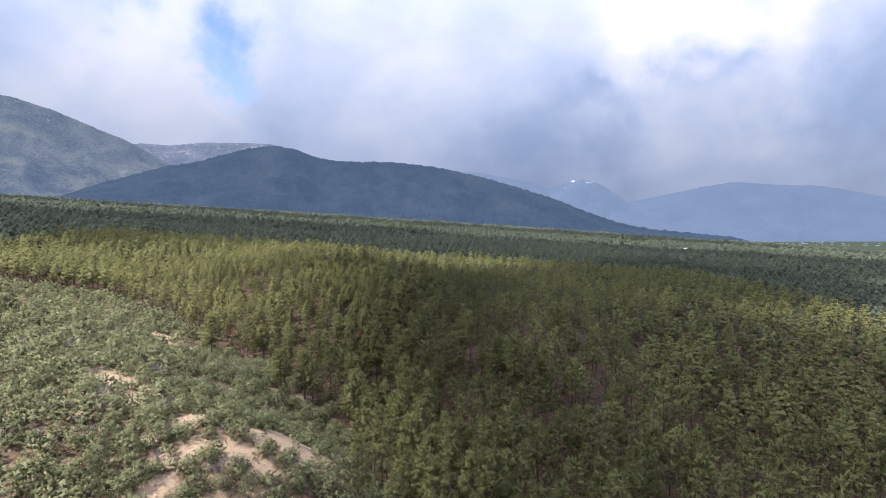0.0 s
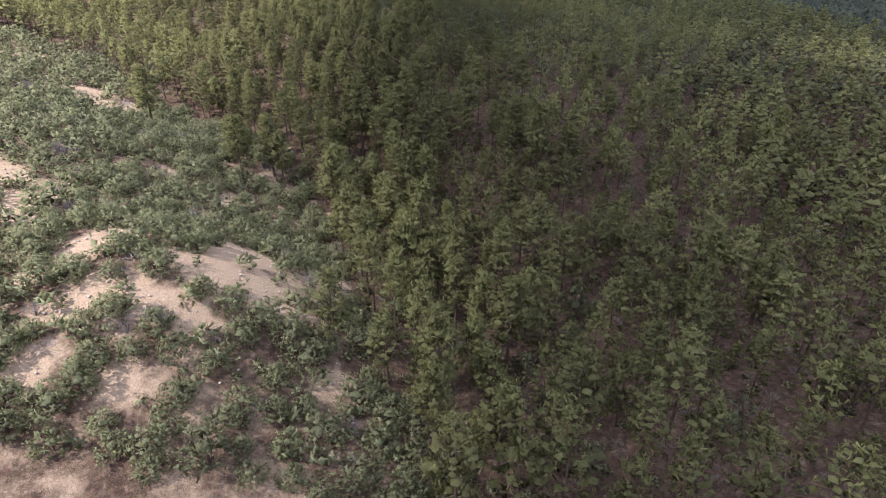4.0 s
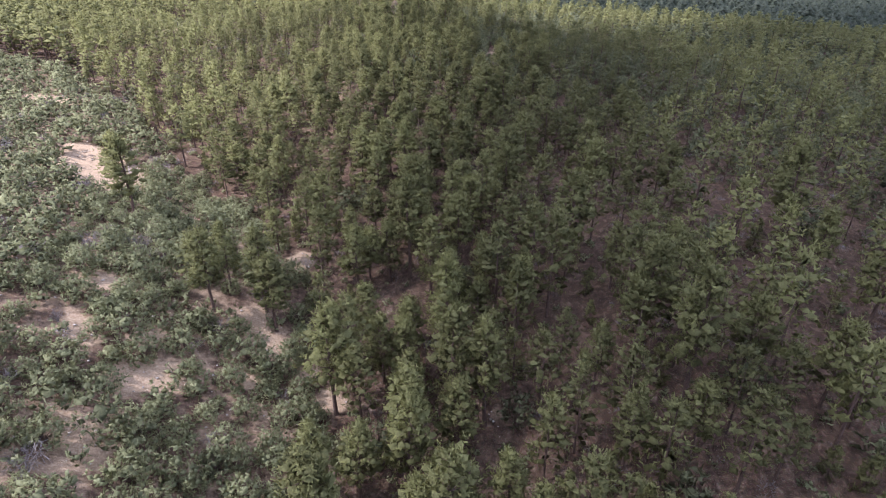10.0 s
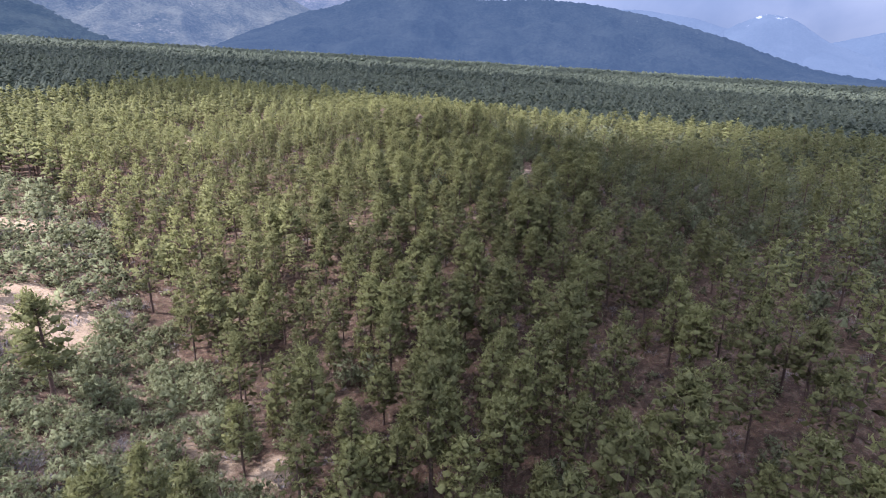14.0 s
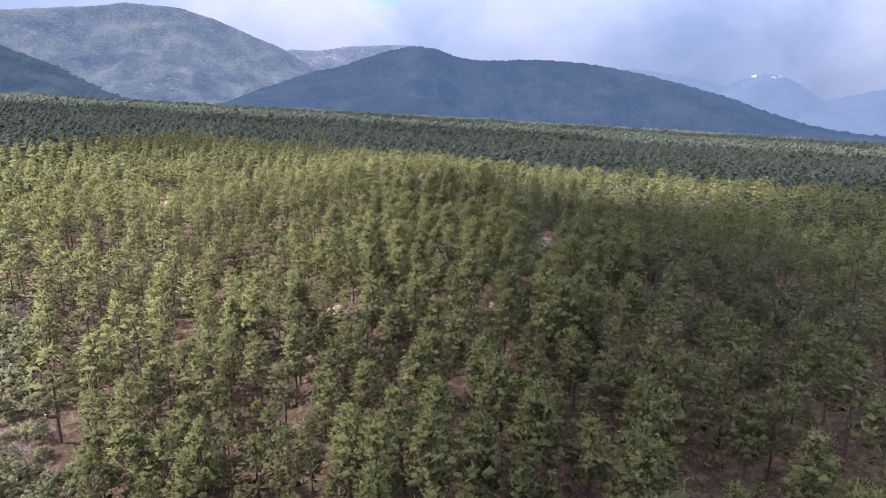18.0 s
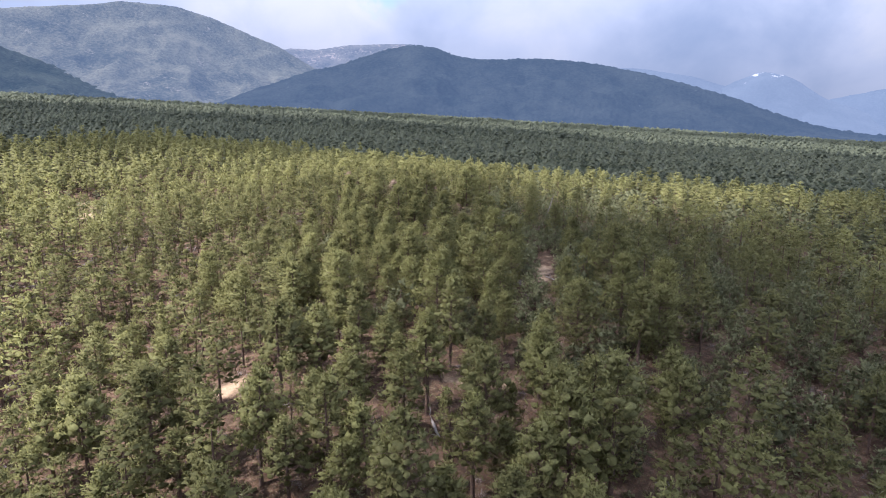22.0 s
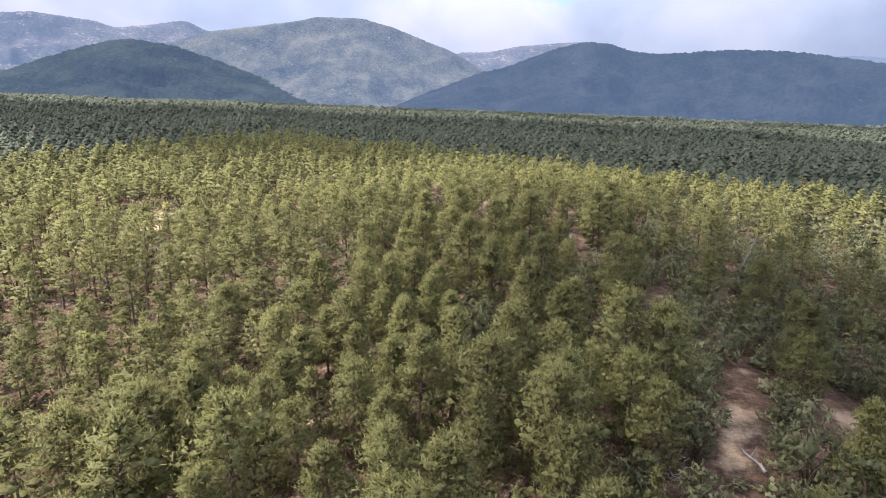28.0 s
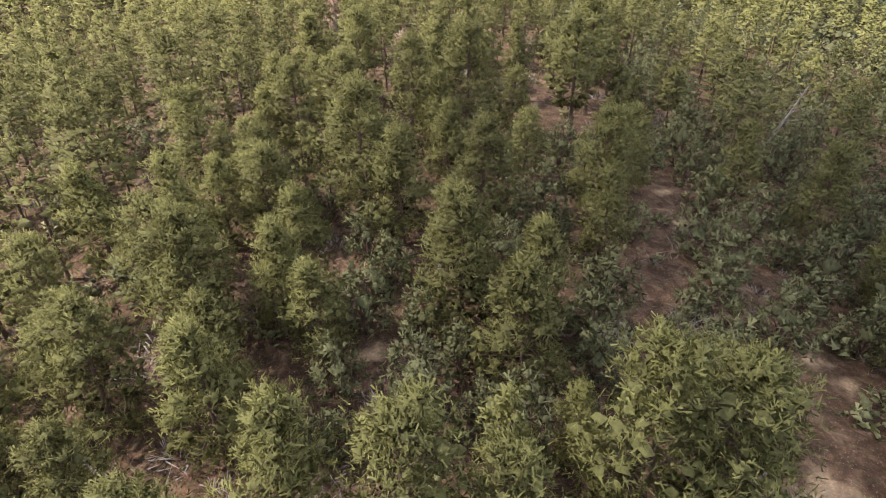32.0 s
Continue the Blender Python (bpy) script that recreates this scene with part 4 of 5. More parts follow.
def thin(x, y, gap):
    """Indices that keep a gap between neighbours."""
    grid, keep = {}, []
    for i in range(len(x)):
        k = (int(x[i] // gap), int(y[i] // gap))
        ok = True
        for a in (-1, 0, 1):
            for b in (-1, 0, 1):
                for j in grid.get((k[0] + a, k[1] + b), ()):
                    if (x[j] - x[i]) ** 2 + (y[j] - y[i]) ** 2 < gap * gap:
                        ok = False
        if ok:
            grid.setdefault(k, []).append(i)
            keep.append(i)
    return np.array(keep)


# the line along which the trees are seen closest
LINE_X, LINE_Y = [0, 2, -8, -19, -24, -22, -34, -45], [60, 90, 122, 154, 180, 210, 235, 285]


def off_line(x, y):
    return np.abs(x - np.interp(y, LINE_Y, LINE_X)) * np.interp(y, [190, 225], [1.0, 0.66]) + np.clip(70 - y, 0, 99) + np.clip(y - 285, 0, 999) * 0.8 + np.interp(y, [130, 215], [10, 0])


# trees that stand out, by stretch of the plan
DRAW_PINES = [
    (31.6, 88.9), (10.8, 92), (42.9, 94), (-6.6, 97.8), (-2.4, 99.8), (18, 102.6), (41, 104.5), (8.9, 104.9), (-13.6, 107.2),
    (27, 109.2), (-3.6, 110), (52, 111), (36.8, 112.5), (3.6, 113.4), (22.7, 113.5), (-17.6, 114.5), (-14, 115.2), (-10.8, 121.2),
    (11.3, 123), (-5.5, 123.1), (17.7, 124.6), (-20.6, 125.5), (38.9, 126.1), (-3.3, 127.1), (17.8, 130.7), (8.4, 131.9), (-16.7, 131.9),
    (31.3, 131.9), (-39.7, 132.7), (-32.3, 134.5), (24.2, 134.9), (-34.8, 136.9), (-40.1, 137.6), (13.3, 138.1), (73, 139.6), (-6.2, 139.6),
    (-1.2, 140.8),
]
SLOPE_PINES = [
    (39, 142.9), (-11.5, 145.8), (72.8, 146.8), (66.8, 147), (17.5, 147.3), (10.5, 147.5), (-6.7, 147.5), (-38.6, 148.7), (-63.5, 149.1),
    (-24.5, 149.8), (-18.5, 151), (36, 151.4), (4.8, 152.3), (-33.1, 154.3), (-0.2, 154.9), (-10.1, 157.8), (33.9, 159.4), (-26.9, 160.1),
    (-5.4, 164.6), (18.7, 164.7), (-22.7, 165.8), (13.8, 166.4), (-36.2, 166.4), (7.9, 168.2), (-6, 168.3), (-55.8, 169.2), (-48.5, 170),
    (-20, 171), (-33.1, 172.5), (6.3, 172.7), (-54.1, 175.2), (-15.5, 175.9), (-28.9, 176.2), (-10.2, 176.6), (-25.5, 177.2), (3.7, 179.8),
    (-64.2, 180.7), (-74.9, 182.1), (-20.3, 182.2), (-35.5, 182.5), (-5.3, 182.8), (-30, 184.3), (-46.7, 185.6), (-12.1, 189.8), (-3.9, 189.9),
    (-25, 191.2),
]
RIDGE_PINES = [
    (-46, 192.3), (-31.6, 193.4), (-61.7, 193.9), (-58.1, 194.4), (12.8, 195.1), (-40.1, 195.4), (-51.3, 195.4), (-33.8, 196.2), (-18.9, 199.4),
    (-55.9, 202.9), (-44, 205.6), (-4.9, 206.6), (-28.3, 206.7), (-55.8, 208.9), (-42.3, 211.1), (-34.6, 211.3), (-17.7, 212.6), (-76.9, 214.9),
    (-22.6, 215.1), (-40.1, 218.3), (-61.2, 222.4), (-54.7, 224.2), (-46.2, 225.2), (-39.7, 226.3), (-31.7, 226.6), (-25.2, 226.7), (-67.3, 228.8),
    (-70.5, 229.1), (-48.4, 229.4), (-24.7, 229.8), (-56.4, 229.9), (-38, 231.4), (-44.4, 234.1), (-68.2, 234.1), (-51.3, 234.4), (-40.5, 237),
    (-35.5, 238), (-30.9, 240.9), (-67.2, 240.9), (-27.1, 244.6), (-70.1, 255), (-57.5, 260.6), (-61.7, 294.7),
]
CLOSE_PINES = [
    (-46.3, 243.9), (-52.1, 242.6), (-45.7, 251), (-35, 253.6), (-28.4, 248.7), (-35.9, 242.7), (-32.6, 244), (-53.5, 260.2), (-51, 263.9),
    (-49.9, 273.9), (-65.4, 269.8), (-58.3, 257), (-56.6, 250.3), (-63.9, 251.4), (-48, 238.7),
]
SHOULDER_PINYONS = [
    (-41.6, 255.2), (-32.8, 263.1), (-28.4, 260.5), (-31.7, 255.8), (-42.2, 246.5), (-38.8, 249), (-34, 250.1), (-23.8, 255.8), (-22.7, 264.5),
    (-38.5, 253.7), (-45.1, 254.1), (-32.4, 271.1), (-39.7, 270.9), (-45.3, 269.6), (-50.4, 285.3), (-46, 299.4), (-36.3, 290), (-29.9, 284.8),
    (-26.2, 274.5), (-20.2, 275.6), (-26.5, 266.7), (-39.9, 263.1), (-45.9, 258.6), (-23.3, 259.5), (-43.6, 249.6), (-26.4, 255.1), (-26.9, 245.2),
    (-18, 266.6), (-17, 254.9), (-13.4, 267.1), (-16, 275), (-21.4, 284.7), (-26.9, 286.1), (-38.6, 312.3), (-44, 301.1), (-47.7, 277.1),
    (-37.5, 267.7), (-11.1, 264.6), (-16, 246.1), (-31.3, 244.2), (-19.7, 272.2), (-10.2, 301),
]
EASTERN_PINYONS = [
    (-2.7, 216.9), (-6.1, 226), (4.1, 234.7), (12.5, 244.9), (13.9, 235.3), (24.5, 250.3), (2, 260.6), (8.7, 252.3), (-8.7, 236.6),
    (-14.2, 217.9), (-11, 214.4), (5.3, 227.4), (5.6, 214.6), (-1, 212.5), (-29.3, 221.8), (-37, 224.2), (12.9, 225.2), (19.9, 234.8),
]
BANK_BUSHES = [
    (-21.1, 86.6), (-30.3, 81.3), (-25.6, 79.7), (-12.6, 90.9), (-6.8, 95.1), (-0.1, 97.1), (-34.5, 86.3), (-29.3, 87.9), (-29.3, 95.4),
    (-36.5, 93.2), (-22.2, 105.6), (-1.3, 91.4), (5, 87.5), (-8.8, 85.3), (-29.1, 103.5), (-28.3, 116.1), (-42.7, 97.7), (-46.9, 105.3),
    (-45.5, 112.4), (-40.2, 115.1), (-34.6, 115.3), (-17.4, 94.3), (-11.7, 110.3), (-40.2, 127.7), (-40.4, 103.1), (-50.2, 128.6), (-51.8, 117.9),
    (-32.3, 123.5), (-52.8, 112), (-42.1, 118.6), (-33.4, 110.5), (-38.9, 107.1), (-24, 111.3), (-34.4, 120.1), (-35.8, 127.6), (-28.7, 124.5),
    (-50.2, 124), (-44, 126.9), (-47.5, 115.5), (-27.6, 109.6), (-28.2, 128.9), (-40.1, 137.6), (-35.7, 102.3), (-25, 118.3),
]
HILL_BUSHES = [
    (-62.4, 81.7), (-59.3, 90), (-50.1, 74.7), (-49.3, 81.1), (-55.6, 73.8), (-44.1, 82.4), (-53, 68.3), (-41.9, 72.5), (-34.5, 73),
    (-63.1, 87.5), (-73, 92), (-74.4, 113.1), (-65.7, 116.3), (-56, 118.8), (-115.4, 153.7), (-115.4, 184.3), (-96.2, 187.7), (-48, 68.2),
    (-20.9, 75.9),
]

mark_xy = np.array(DRAW_PINES + SLOPE_PINES + RIDGE_PINES + CLOSE_PINES + SHOULDER_PINYONS + EASTERN_PINYONS + BANK_BUSHES + HILL_BUSHES)
n_pine = len(DRAW_PINES + SLOPE_PINES + RIDGE_PINES + CLOSE_PINES)
n_pinyon = len(SHOULDER_PINYONS + EASTERN_PINYONS)
mark_kind = np.array(["pine"] * n_pine + ["pinyon"] * n_pinyon + ["oak"] * (len(mark_xy) - n_pine - n_pinyon), dtype="<U7")

fx, fy = places(-260, 190, 62, 430, 2.2)
keep = thin(fx, fy, 2.1)
fx, fy = fx[keep], fy[keep]
seen = (np.abs(fx + 0.12 * fy) < 0.86 * fy + 45) & (inside(fx, fy, CLEARINGS, 0.85) < PLAN.uniform(0.25, 0.6, len(fx)))
fx, fy = fx[seen], fy[seen]
zs, zp = scrub_zone(fx, fy), pinyon_zone(fx, fy)
dice = PLAN.uniform(0, 1, len(fx))
kind = np.full(len(fx), "pine", dtype="<U7")
kind = np.where(dice < 0.1, "pinyon", kind)
kind = np.where((dice > 0.1) & (dice < 0.22), "young", kind)
kind = np.where(zp > PLAN.uniform(0.05, 1.15, len(fx)), "pinyon", kind)
kind = np.where((zp > 0.5) & (dice > 0.88), "pine", kind)
kind = np.where(zs > PLAN.uniform(0.15, 0.95, len(fx)), np.where(dice < 0.9, "oak", np.where(dice < 0.96, "bare", "pinyon")), kind)
# no two trees share one place
drop = np.zeros(len(fx), bool)
drop |= (kind == "oak") & (inside(fx, fy, CLEARINGS, 1.15) > 0.3)
# few trees stand close before the bare ground of the ridge
for ahead in (2.5, 5.0, 8.0):
    drop |= (kind != "oak") & (inside(fx, fy + ahead, CLEARINGS_RIDGE + CLEARINGS_SHOULDER + CLEARINGS_NORTH, 0.8) > 0.35)
for dx, dy in ((-77, 297), (-59.5, 285)):
    drop |= (np.abs(fx - dx - 0.18 * (dy - fy)) < 2.6) & (fy < dy + 2) & (fy > dy - 16)
reach = np.where(mark_kind == "pine", 2.7, np.where(mark_kind == "oak", 2.1, 2.1))
for (mx, my), q in zip(mark_xy, reach):
    drop |= (fx - mx) ** 2 + (fy - my) ** 2 < q * q
for what, gap, part_ in (("pine", 4.2, fy < 185), ("pine", 3.45, fy >= 185), ("oak", 2.1, fy > 0), ("pinyon", 2.8, fy > 0)):
    i = np.where((kind == what) & part_ & ~drop)[0]
    drop[np.setdiff1d(i, i[thin(fx[i], fy[i], gap)])] = True
# little grows close under the pines
crowd = {}
for i in np.where((kind == "pine") & ~drop)[0]:
    crowd.setdefault((int(fx[i] // 3), int(fy[i] // 3)), []).append((fx[i], fy[i]))
for i in np.where((kind == "pinyon") | (kind == "young"))[0]:
    a, b = int(fx[i] // 3), int(fy[i] // 3)
    drop[i] |= any((fx[i] - p) ** 2 + (fy[i] - q) ** 2 < 6.8 for da in (-1, 0, 1) for db in (-1, 0, 1) for p, q in crowd.get((a + da, b + db), ()))
drop |= (kind == "pine") & (fy > 86) & (fy < 200) & (np.abs(fx - 10) < 45) & (PLAN.uniform(0, 1, len(fx)) < 0.12)
fx, fy, kind = fx[~drop], fy[~drop], kind[~drop]
fx, fy, kind = np.concatenate([mark_xy[:, 0], fx]), np.concatenate([mark_xy[:, 1], fy]), np.concatenate([mark_kind, kind])
is_mark = np.arange(len(fx)) < len(mark_xy)
bare_spot = is_mark & (inside(fx, fy, CLEARINGS, 1.0) > 0.35)
fx, fy, kind, is_mark = fx[~bare_spot], fy[~bare_spot], kind[~bare_spot], is_mark[~bare_spot]
fz = land(fx, fy)
size = np.clip(PLAN.normal(0.98, 0.16, len(fx)), 0.6, 1.35)
size = size * np.where(kind == "pine", np.interp(fy, [140, 215], [1.0, 0.86]), 1.0)
# the pines of the ridge are lower than those of the draw
rise_ = np.where((kind == "pine") | (kind == "young"), np.interp(fy, [140, 215], [1.0, 0.88]), 1.0)
spin = PLAN.uniform(0, 360, len(fx))


def plant(makers, xs, ys, zs_, sizes, spins, rises=None):
    """Copies of a few made trees over the given places, each turned and sized on its own."""
    made = [None] * len(makers)
    for i in range(len(xs)):
        k = i % len(makers)
        s = float(sizes[i])
        m = pose(float(xs[i]), float(ys[i]), float(zs_[i]) - 0.05, float(PLAN.normal(0, 1.5)), float(PLAN.normal(0, 1.5)), float(spins[i]))
        if made[k] is None:
            made[k] = makers[k]()
            made[k].matrix_basis = m
        else:
            copy_thing(made[k], m @ Matrix.Diagonal((s * float(PLAN.uniform(0.9, 1.1)), s * float(PLAN.uniform(0.9, 1.1)), s * (1.0 if rises is None else float(rises[i])), 1)))


def nearest(mask, count):
    i = np.where(mask)[0]
    return i[np.argsort(off_line(fx[i], fy[i]) - 500 * is_mark[i])][:count]


single = np.zeros(len(fx), bool)
pines = nearest(kind == "pine", 300)
hero = pines[(fy[pines] > 222) & (fy[pines] < 285)][:120]
rest = np.setdiff1d(pines, hero)
plant([lambda: make_pine(41, 11.0, 3.1, 2), lambda: make_pine(42, 9.8, 3.4, 2), lambda: make_pine(43, 10.4, 2.8, 2), lambda: make_pine(44, 9.0, 2.9, 2)],
      fx[hero], fy[hero], fz[hero], size[hero], spin[hero])
plant([lambda: make_pine(51, 13.0, 2.8, 1), lambda: make_pine(52, 12.0, 3.0, 1), lambda: make_pine(53, 14.0, 2.7, 1), lambda: make_pine(54, 10.5, 2.5, 1),
       lambda: make_pine(55, 11.5, 2.4, 1), lambda: make_pine(56, 12.5, 3.1, 1), lambda: make_pine(59, 11.0, 2.8, 1), lambda: make_pine(50, 13.0, 2.4, 1)],
      fx[rest], fy[rest], fz[rest], size[rest], spin[rest], rise_[rest])
pinyons = nearest(kind == "pinyon", 300)
close = pinyons[fy[pinyons] > 225][:60]
others = np.setdiff1d(pinyons, close)
plant([lambda: make_pinyon(61, 4.5, 2.05, 2), lambda: make_pinyon(62, 3.7, 1.8, 2), lambda: make_pinyon(63, 5.2, 2.1, 2)],
      fx[close], fy[close], fz[close], size[close], spin[close])
plant([lambda: make_pinyon(64, 5.0, 2.2, 1), lambda: make_pinyon(65, 4.0, 1.9, 1), lambda: make_pinyon(66, 6.2, 2.3, 1), lambda: make_pinyon(67, 4.6, 2.3, 1)],
      fx[others], fy[others], fz[others], size[others], spin[others])
youngs = nearest(kind == "young", 160)
YOUNG = ("young_pine", "young slender pine with light green needles under taller trees", "young pines")
plant([lambda: make_pine(57, 6.5, 1.5, 0, *YOUNG), lambda: make_pine(58, 5.0, 1.3, 0, *YOUNG)], fx[youngs], fy[youngs], fz[youngs], size[youngs], spin[youngs])
oaks = nearest(kind == "oak", 300)
plant([lambda: make_oak(71, 2.8, 2.3), lambda: make_oak(72, 2.4, 2.1), lambda: make_oak(73, 3.2, 2.4), lambda: make_oak(74, 2.6, 2.5), lambda: make_oak(75, 2.1, 1.8)],
      fx[oaks], fy[oaks], fz[oaks], size[oaks], spin[oaks])
bares = nearest(kind == "bare", 60)
plant([lambda: make_bare_shrub(81, 1.9, 1.5), lambda: make_bare_shrub(82, 1.5, 1.3)], fx[bares], fy[bares], fz[bares], size[bares], spin[bares])
for group in (pines, pinyons, oaks, bares, youngs):
    single[group] = True


def forest(name, label, mat, shapes, xs, ys, zs_, sizes, spins, tints, rises=None):
    """Many joined trees as one body: each is a turned and sized copy of one of a few shapes."""
    vs, fs, ts, ns, base = [], [], [], [], 0
    for k, shape in enumerate(shapes):
        v, f, t = shape[:3]
        i = np.arange(k, len(xs), len(shapes))
        if not len(i):
            continue
        a = np.radians(spins[i])[:, None]
        s = sizes[i][:, None]
        px = (v[None, :, 0] * np.cos(a) - v[None, :, 1] * np.sin(a)) * s + xs[i][:, None]
        py = (v[None, :, 0] * np.sin(a) + v[None, :, 1] * np.cos(a)) * s + ys[i][:, None]
        pz = v[None, :, 2] * s * (1.0 if rises is None else rises[i][:, None]) + zs_[i][:, None]
        vs.append(np.stack([px, py, pz], -1).reshape(-1, 3))
        fs.append((f[None] + (np.arange(len(i)) * len(v))[:, None, None]).reshape(-1, 3) + base)
        ts.append((t[None, :] + tints[i][:, None]).reshape(-1))
        base += len(i) * len(v)
        if len(shape) > 3:
            q = shape[3]
            ns.append(np.stack([q[None, :, 0] * np.cos(a) - q[None, :, 1] * np.sin(a), q[None, :, 0] * np.sin(a) + q[None, :, 1] * np.cos(a),
                                q[None, :, 2] + 0 * a], -1).reshape(-1, 3))
    ob = mesh_object(name, np.concatenate(vs), np.concatenate(fs), mat, None, np.concatenate(ts), normals=np.concatenate(ns) if ns else None)
    return tagged(ob, label, "forest", kind="stuff")


def small_pine(seed, h, r, count, per, blades, length, width, plump):
    rng = np.random.default_rng(seed)
    return pine_crown(rng, h, r, count, per, blades, length, width, rng.uniform(0.22, 0.38), plump)[0]


def far_pine(seed, h, r, count):
    return tent_crown(np.random.default_rng(seed), h, r, count)


def small_round(seed, h, r, lobes, blades, length, width):
    return round_crown(np.random.default_rng(seed), h, r, lobes, blades, length, width, low=0.06)[0]


def dry_tangle(seed, h, r):
    rng = np.random.default_rng(seed)
    c = rng.normal(0, 0.4, (22, 3)) * np.array([r, r, 0]) + np.array([0, 0, 0.35 * h])
    return sprays(rng, c, unit(c), np.full(22, 0.5), 3, 0.5, 0.05, c - np.array([0, 0, 0.4]), 0.8)


wood = ~single
close_by = off_line(fx, fy) < 84
next_by = off_line(fx, fy) < 46
tint = PLAN.normal(0, 0.1, len(fx))
tall = (kind == "pine") | (kind == "young")
stature = np.where(kind == "young", 0.5, 1.0) * size
PINE_SIZES = [(12.5, 2.8), (11.2, 3.0), (13.5, 2.7), (10, 2.6), (12, 2.5)]
for name, label, which, shape in (
        ("pine_grove", "dense ponderosa pines on the near slopes", wood & tall & next_by, (30, 2, 5, 0.4, 0.145, 1.15)),
        ("pine_forest", "dense stand of ponderosa pines covering the slopes", wood & tall & close_by & ~next_by, (26, 1, 4, 0.56, 0.24, 1.3)),
        ("distant_pine_stand", "dense pines on the slopes further off", wood & tall & ~close_by, (24, 1, 1, 0.7, 0.36, 1.55))):
    i = np.where(which)[0]
    if not len(i):
        continue
    forest(name, label, M_PINE, [small_pine(100 + k, h, r, *shape) for k, (h, r) in enumerate(PINE_SIZES)],
           fx[i], fy[i], fz[i], stature[i], spin[i], tint[i], rise_[i])
i = np.where(wood & tall)[0]
forest("pine_trunks", "dark straight trunks of the pine stand", M_BARK, [tube([(0, 0, -0.4), (0, 0, 5), (0, 0, 9)], [0.17, 0.13, 0.04], 4)],
       fx[i], fy[i], fz[i], stature[i], spin[i], tint[i], rise_[i])
for name, label, which, shape in (
        ("pinyon_grove", "rounded grey-green pinyons on the near ridge", wood & (kind == "pinyon") & next_by, (28, 6, 0.32, 0.12)),
        ("pinyon_woodland", "rounded grey-green pinyons covering the ridge", wood & (kind == "pinyon") & close_by & ~next_by, (18, 3, 0.5, 0.24)),
        ("distant_pinyons", "rounded pinyons and junipers further along the ridge", wood & (kind == "pinyon") & ~close_by, (11, 1, 0.7, 0.4))):
    i = np.where(which)[0]
    if not len(i):
        continue
    forest(name, label, M_PINYON, [small_round(110 + k, h, r, *shape) for k, (h, r) in enumerate([(5, 2.3), (4.2, 2.0), (6, 2.4)])],
           fx[i], fy[i], fz[i], size[i], spin[i], tint[i])
i = np.where(wood & (kind == "oak"))[0]
forest("scrub_thicket", "olive-grey scrub on the open slope", M_OAK,
       [small_round(120 + k, h, r, 16, 2, 0.5, 0.26) for k, (h, r) in enumerate([(2.9, 2.4), (2.4, 2.2), (3.2, 2.5)])],
       fx[i], fy[i], fz[i], size[i], spin[i], tint[i])

# low growth between the trees
ux, uy = places(-120, 80, 66, 300, 2.9)
ok = (inside(ux, uy, CLEARINGS, 0.8) < 0.35) & (np.abs(ux + 0.12 * uy) < 0.86 * uy + 10)
ux, uy = ux[ok], uy[ok]
green = (PLAN.uniform(0, 1, len(ux)) < np.where(scrub_zone(ux, uy) > 0.5, 0.8, 0.5))
grow = PLAN.uniform(0.5, 1.25, len(ux)) * (1 + 0.6 * np.clip(scrub_zone(ux, uy), 0, 1) + 0.45 * np.clip((uy - 215) / 30, 0, 1))
turns = PLAN.uniform(0, 360, len(ux))
shade_ = PLAN.normal(0, 0.12, len(ux))
for name, label, mat, i in (("undergrowth", "low green brush on the forest floor", M_OAK, np.where(green)[0]),
                            ("dry_brush", "grey leafless brush and dead twigs on the ground", M_GREY, np.where(~green)[0][::2])):
    forest(name, label, mat, [small_round(130 + k, 0.9, 0.85, 6, 2, 0.3, 0.16) if mat is M_OAK else dry_tangle(130 + k, 0.8, 0.9) for k in range(3)],
           ux[i], uy[i], land(ux[i], uy[i]), grow[i], turns[i], shade_[i])

# far houses: place, length, turn, wall tint
HOUSES = [(411, 1224, 13, 20, 0), (452, 1262, 17, -8, 1), (436, 988, 16, 5, 0), (682, 1150, 14, 12, 1), (980, 1247, 13, -5, 0), (150, 1650, 14, 15, 1)]

# the woods beyond, thinning in detail with distance
FAR_BANDS = [(430, 800, 5.6, 7), (800, 1300, 7.6, 4), (1300, 2300, 13.0, 3)]
for y0, y1, cell, limbs_ in FAR_BANDS:
    bx, by = places(-1.75 * y1 * 0.8, 1.0 * y1, y0 * 0.35, y1, cell)
    d = np.hypot(bx, by)
    b = np.degrees(np.arctan2(-bx, by))
    ok = (d > y0) & (d <= y1) & (b < 74) & (b > -46)
    if y0 == 430:
        ok = (d <= y1) & (b < 74) & (b > -46) & ~((bx > -260) & (bx < 190) & (by < 430)) & (d > 150)
    for hx, hy, *_ in HOUSES:
        u = np.hypot(hx, hy)
        ahead = ((hx - bx) * hx + (hy - by) * hy) / u
        ok &= ~((np.abs((hx - bx) * hy - (hy - by) * hx) / u < 16) & (ahead > -12) & (ahead < 70))
    bx, by = bx[ok], by[ok]
    n = len(bx)
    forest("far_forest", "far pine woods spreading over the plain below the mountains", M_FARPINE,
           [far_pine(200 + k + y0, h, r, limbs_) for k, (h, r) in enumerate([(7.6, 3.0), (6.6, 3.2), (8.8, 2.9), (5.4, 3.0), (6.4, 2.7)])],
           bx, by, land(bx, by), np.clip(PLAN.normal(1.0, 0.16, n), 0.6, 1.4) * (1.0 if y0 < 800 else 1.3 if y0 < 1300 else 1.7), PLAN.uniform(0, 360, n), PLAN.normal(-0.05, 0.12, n))

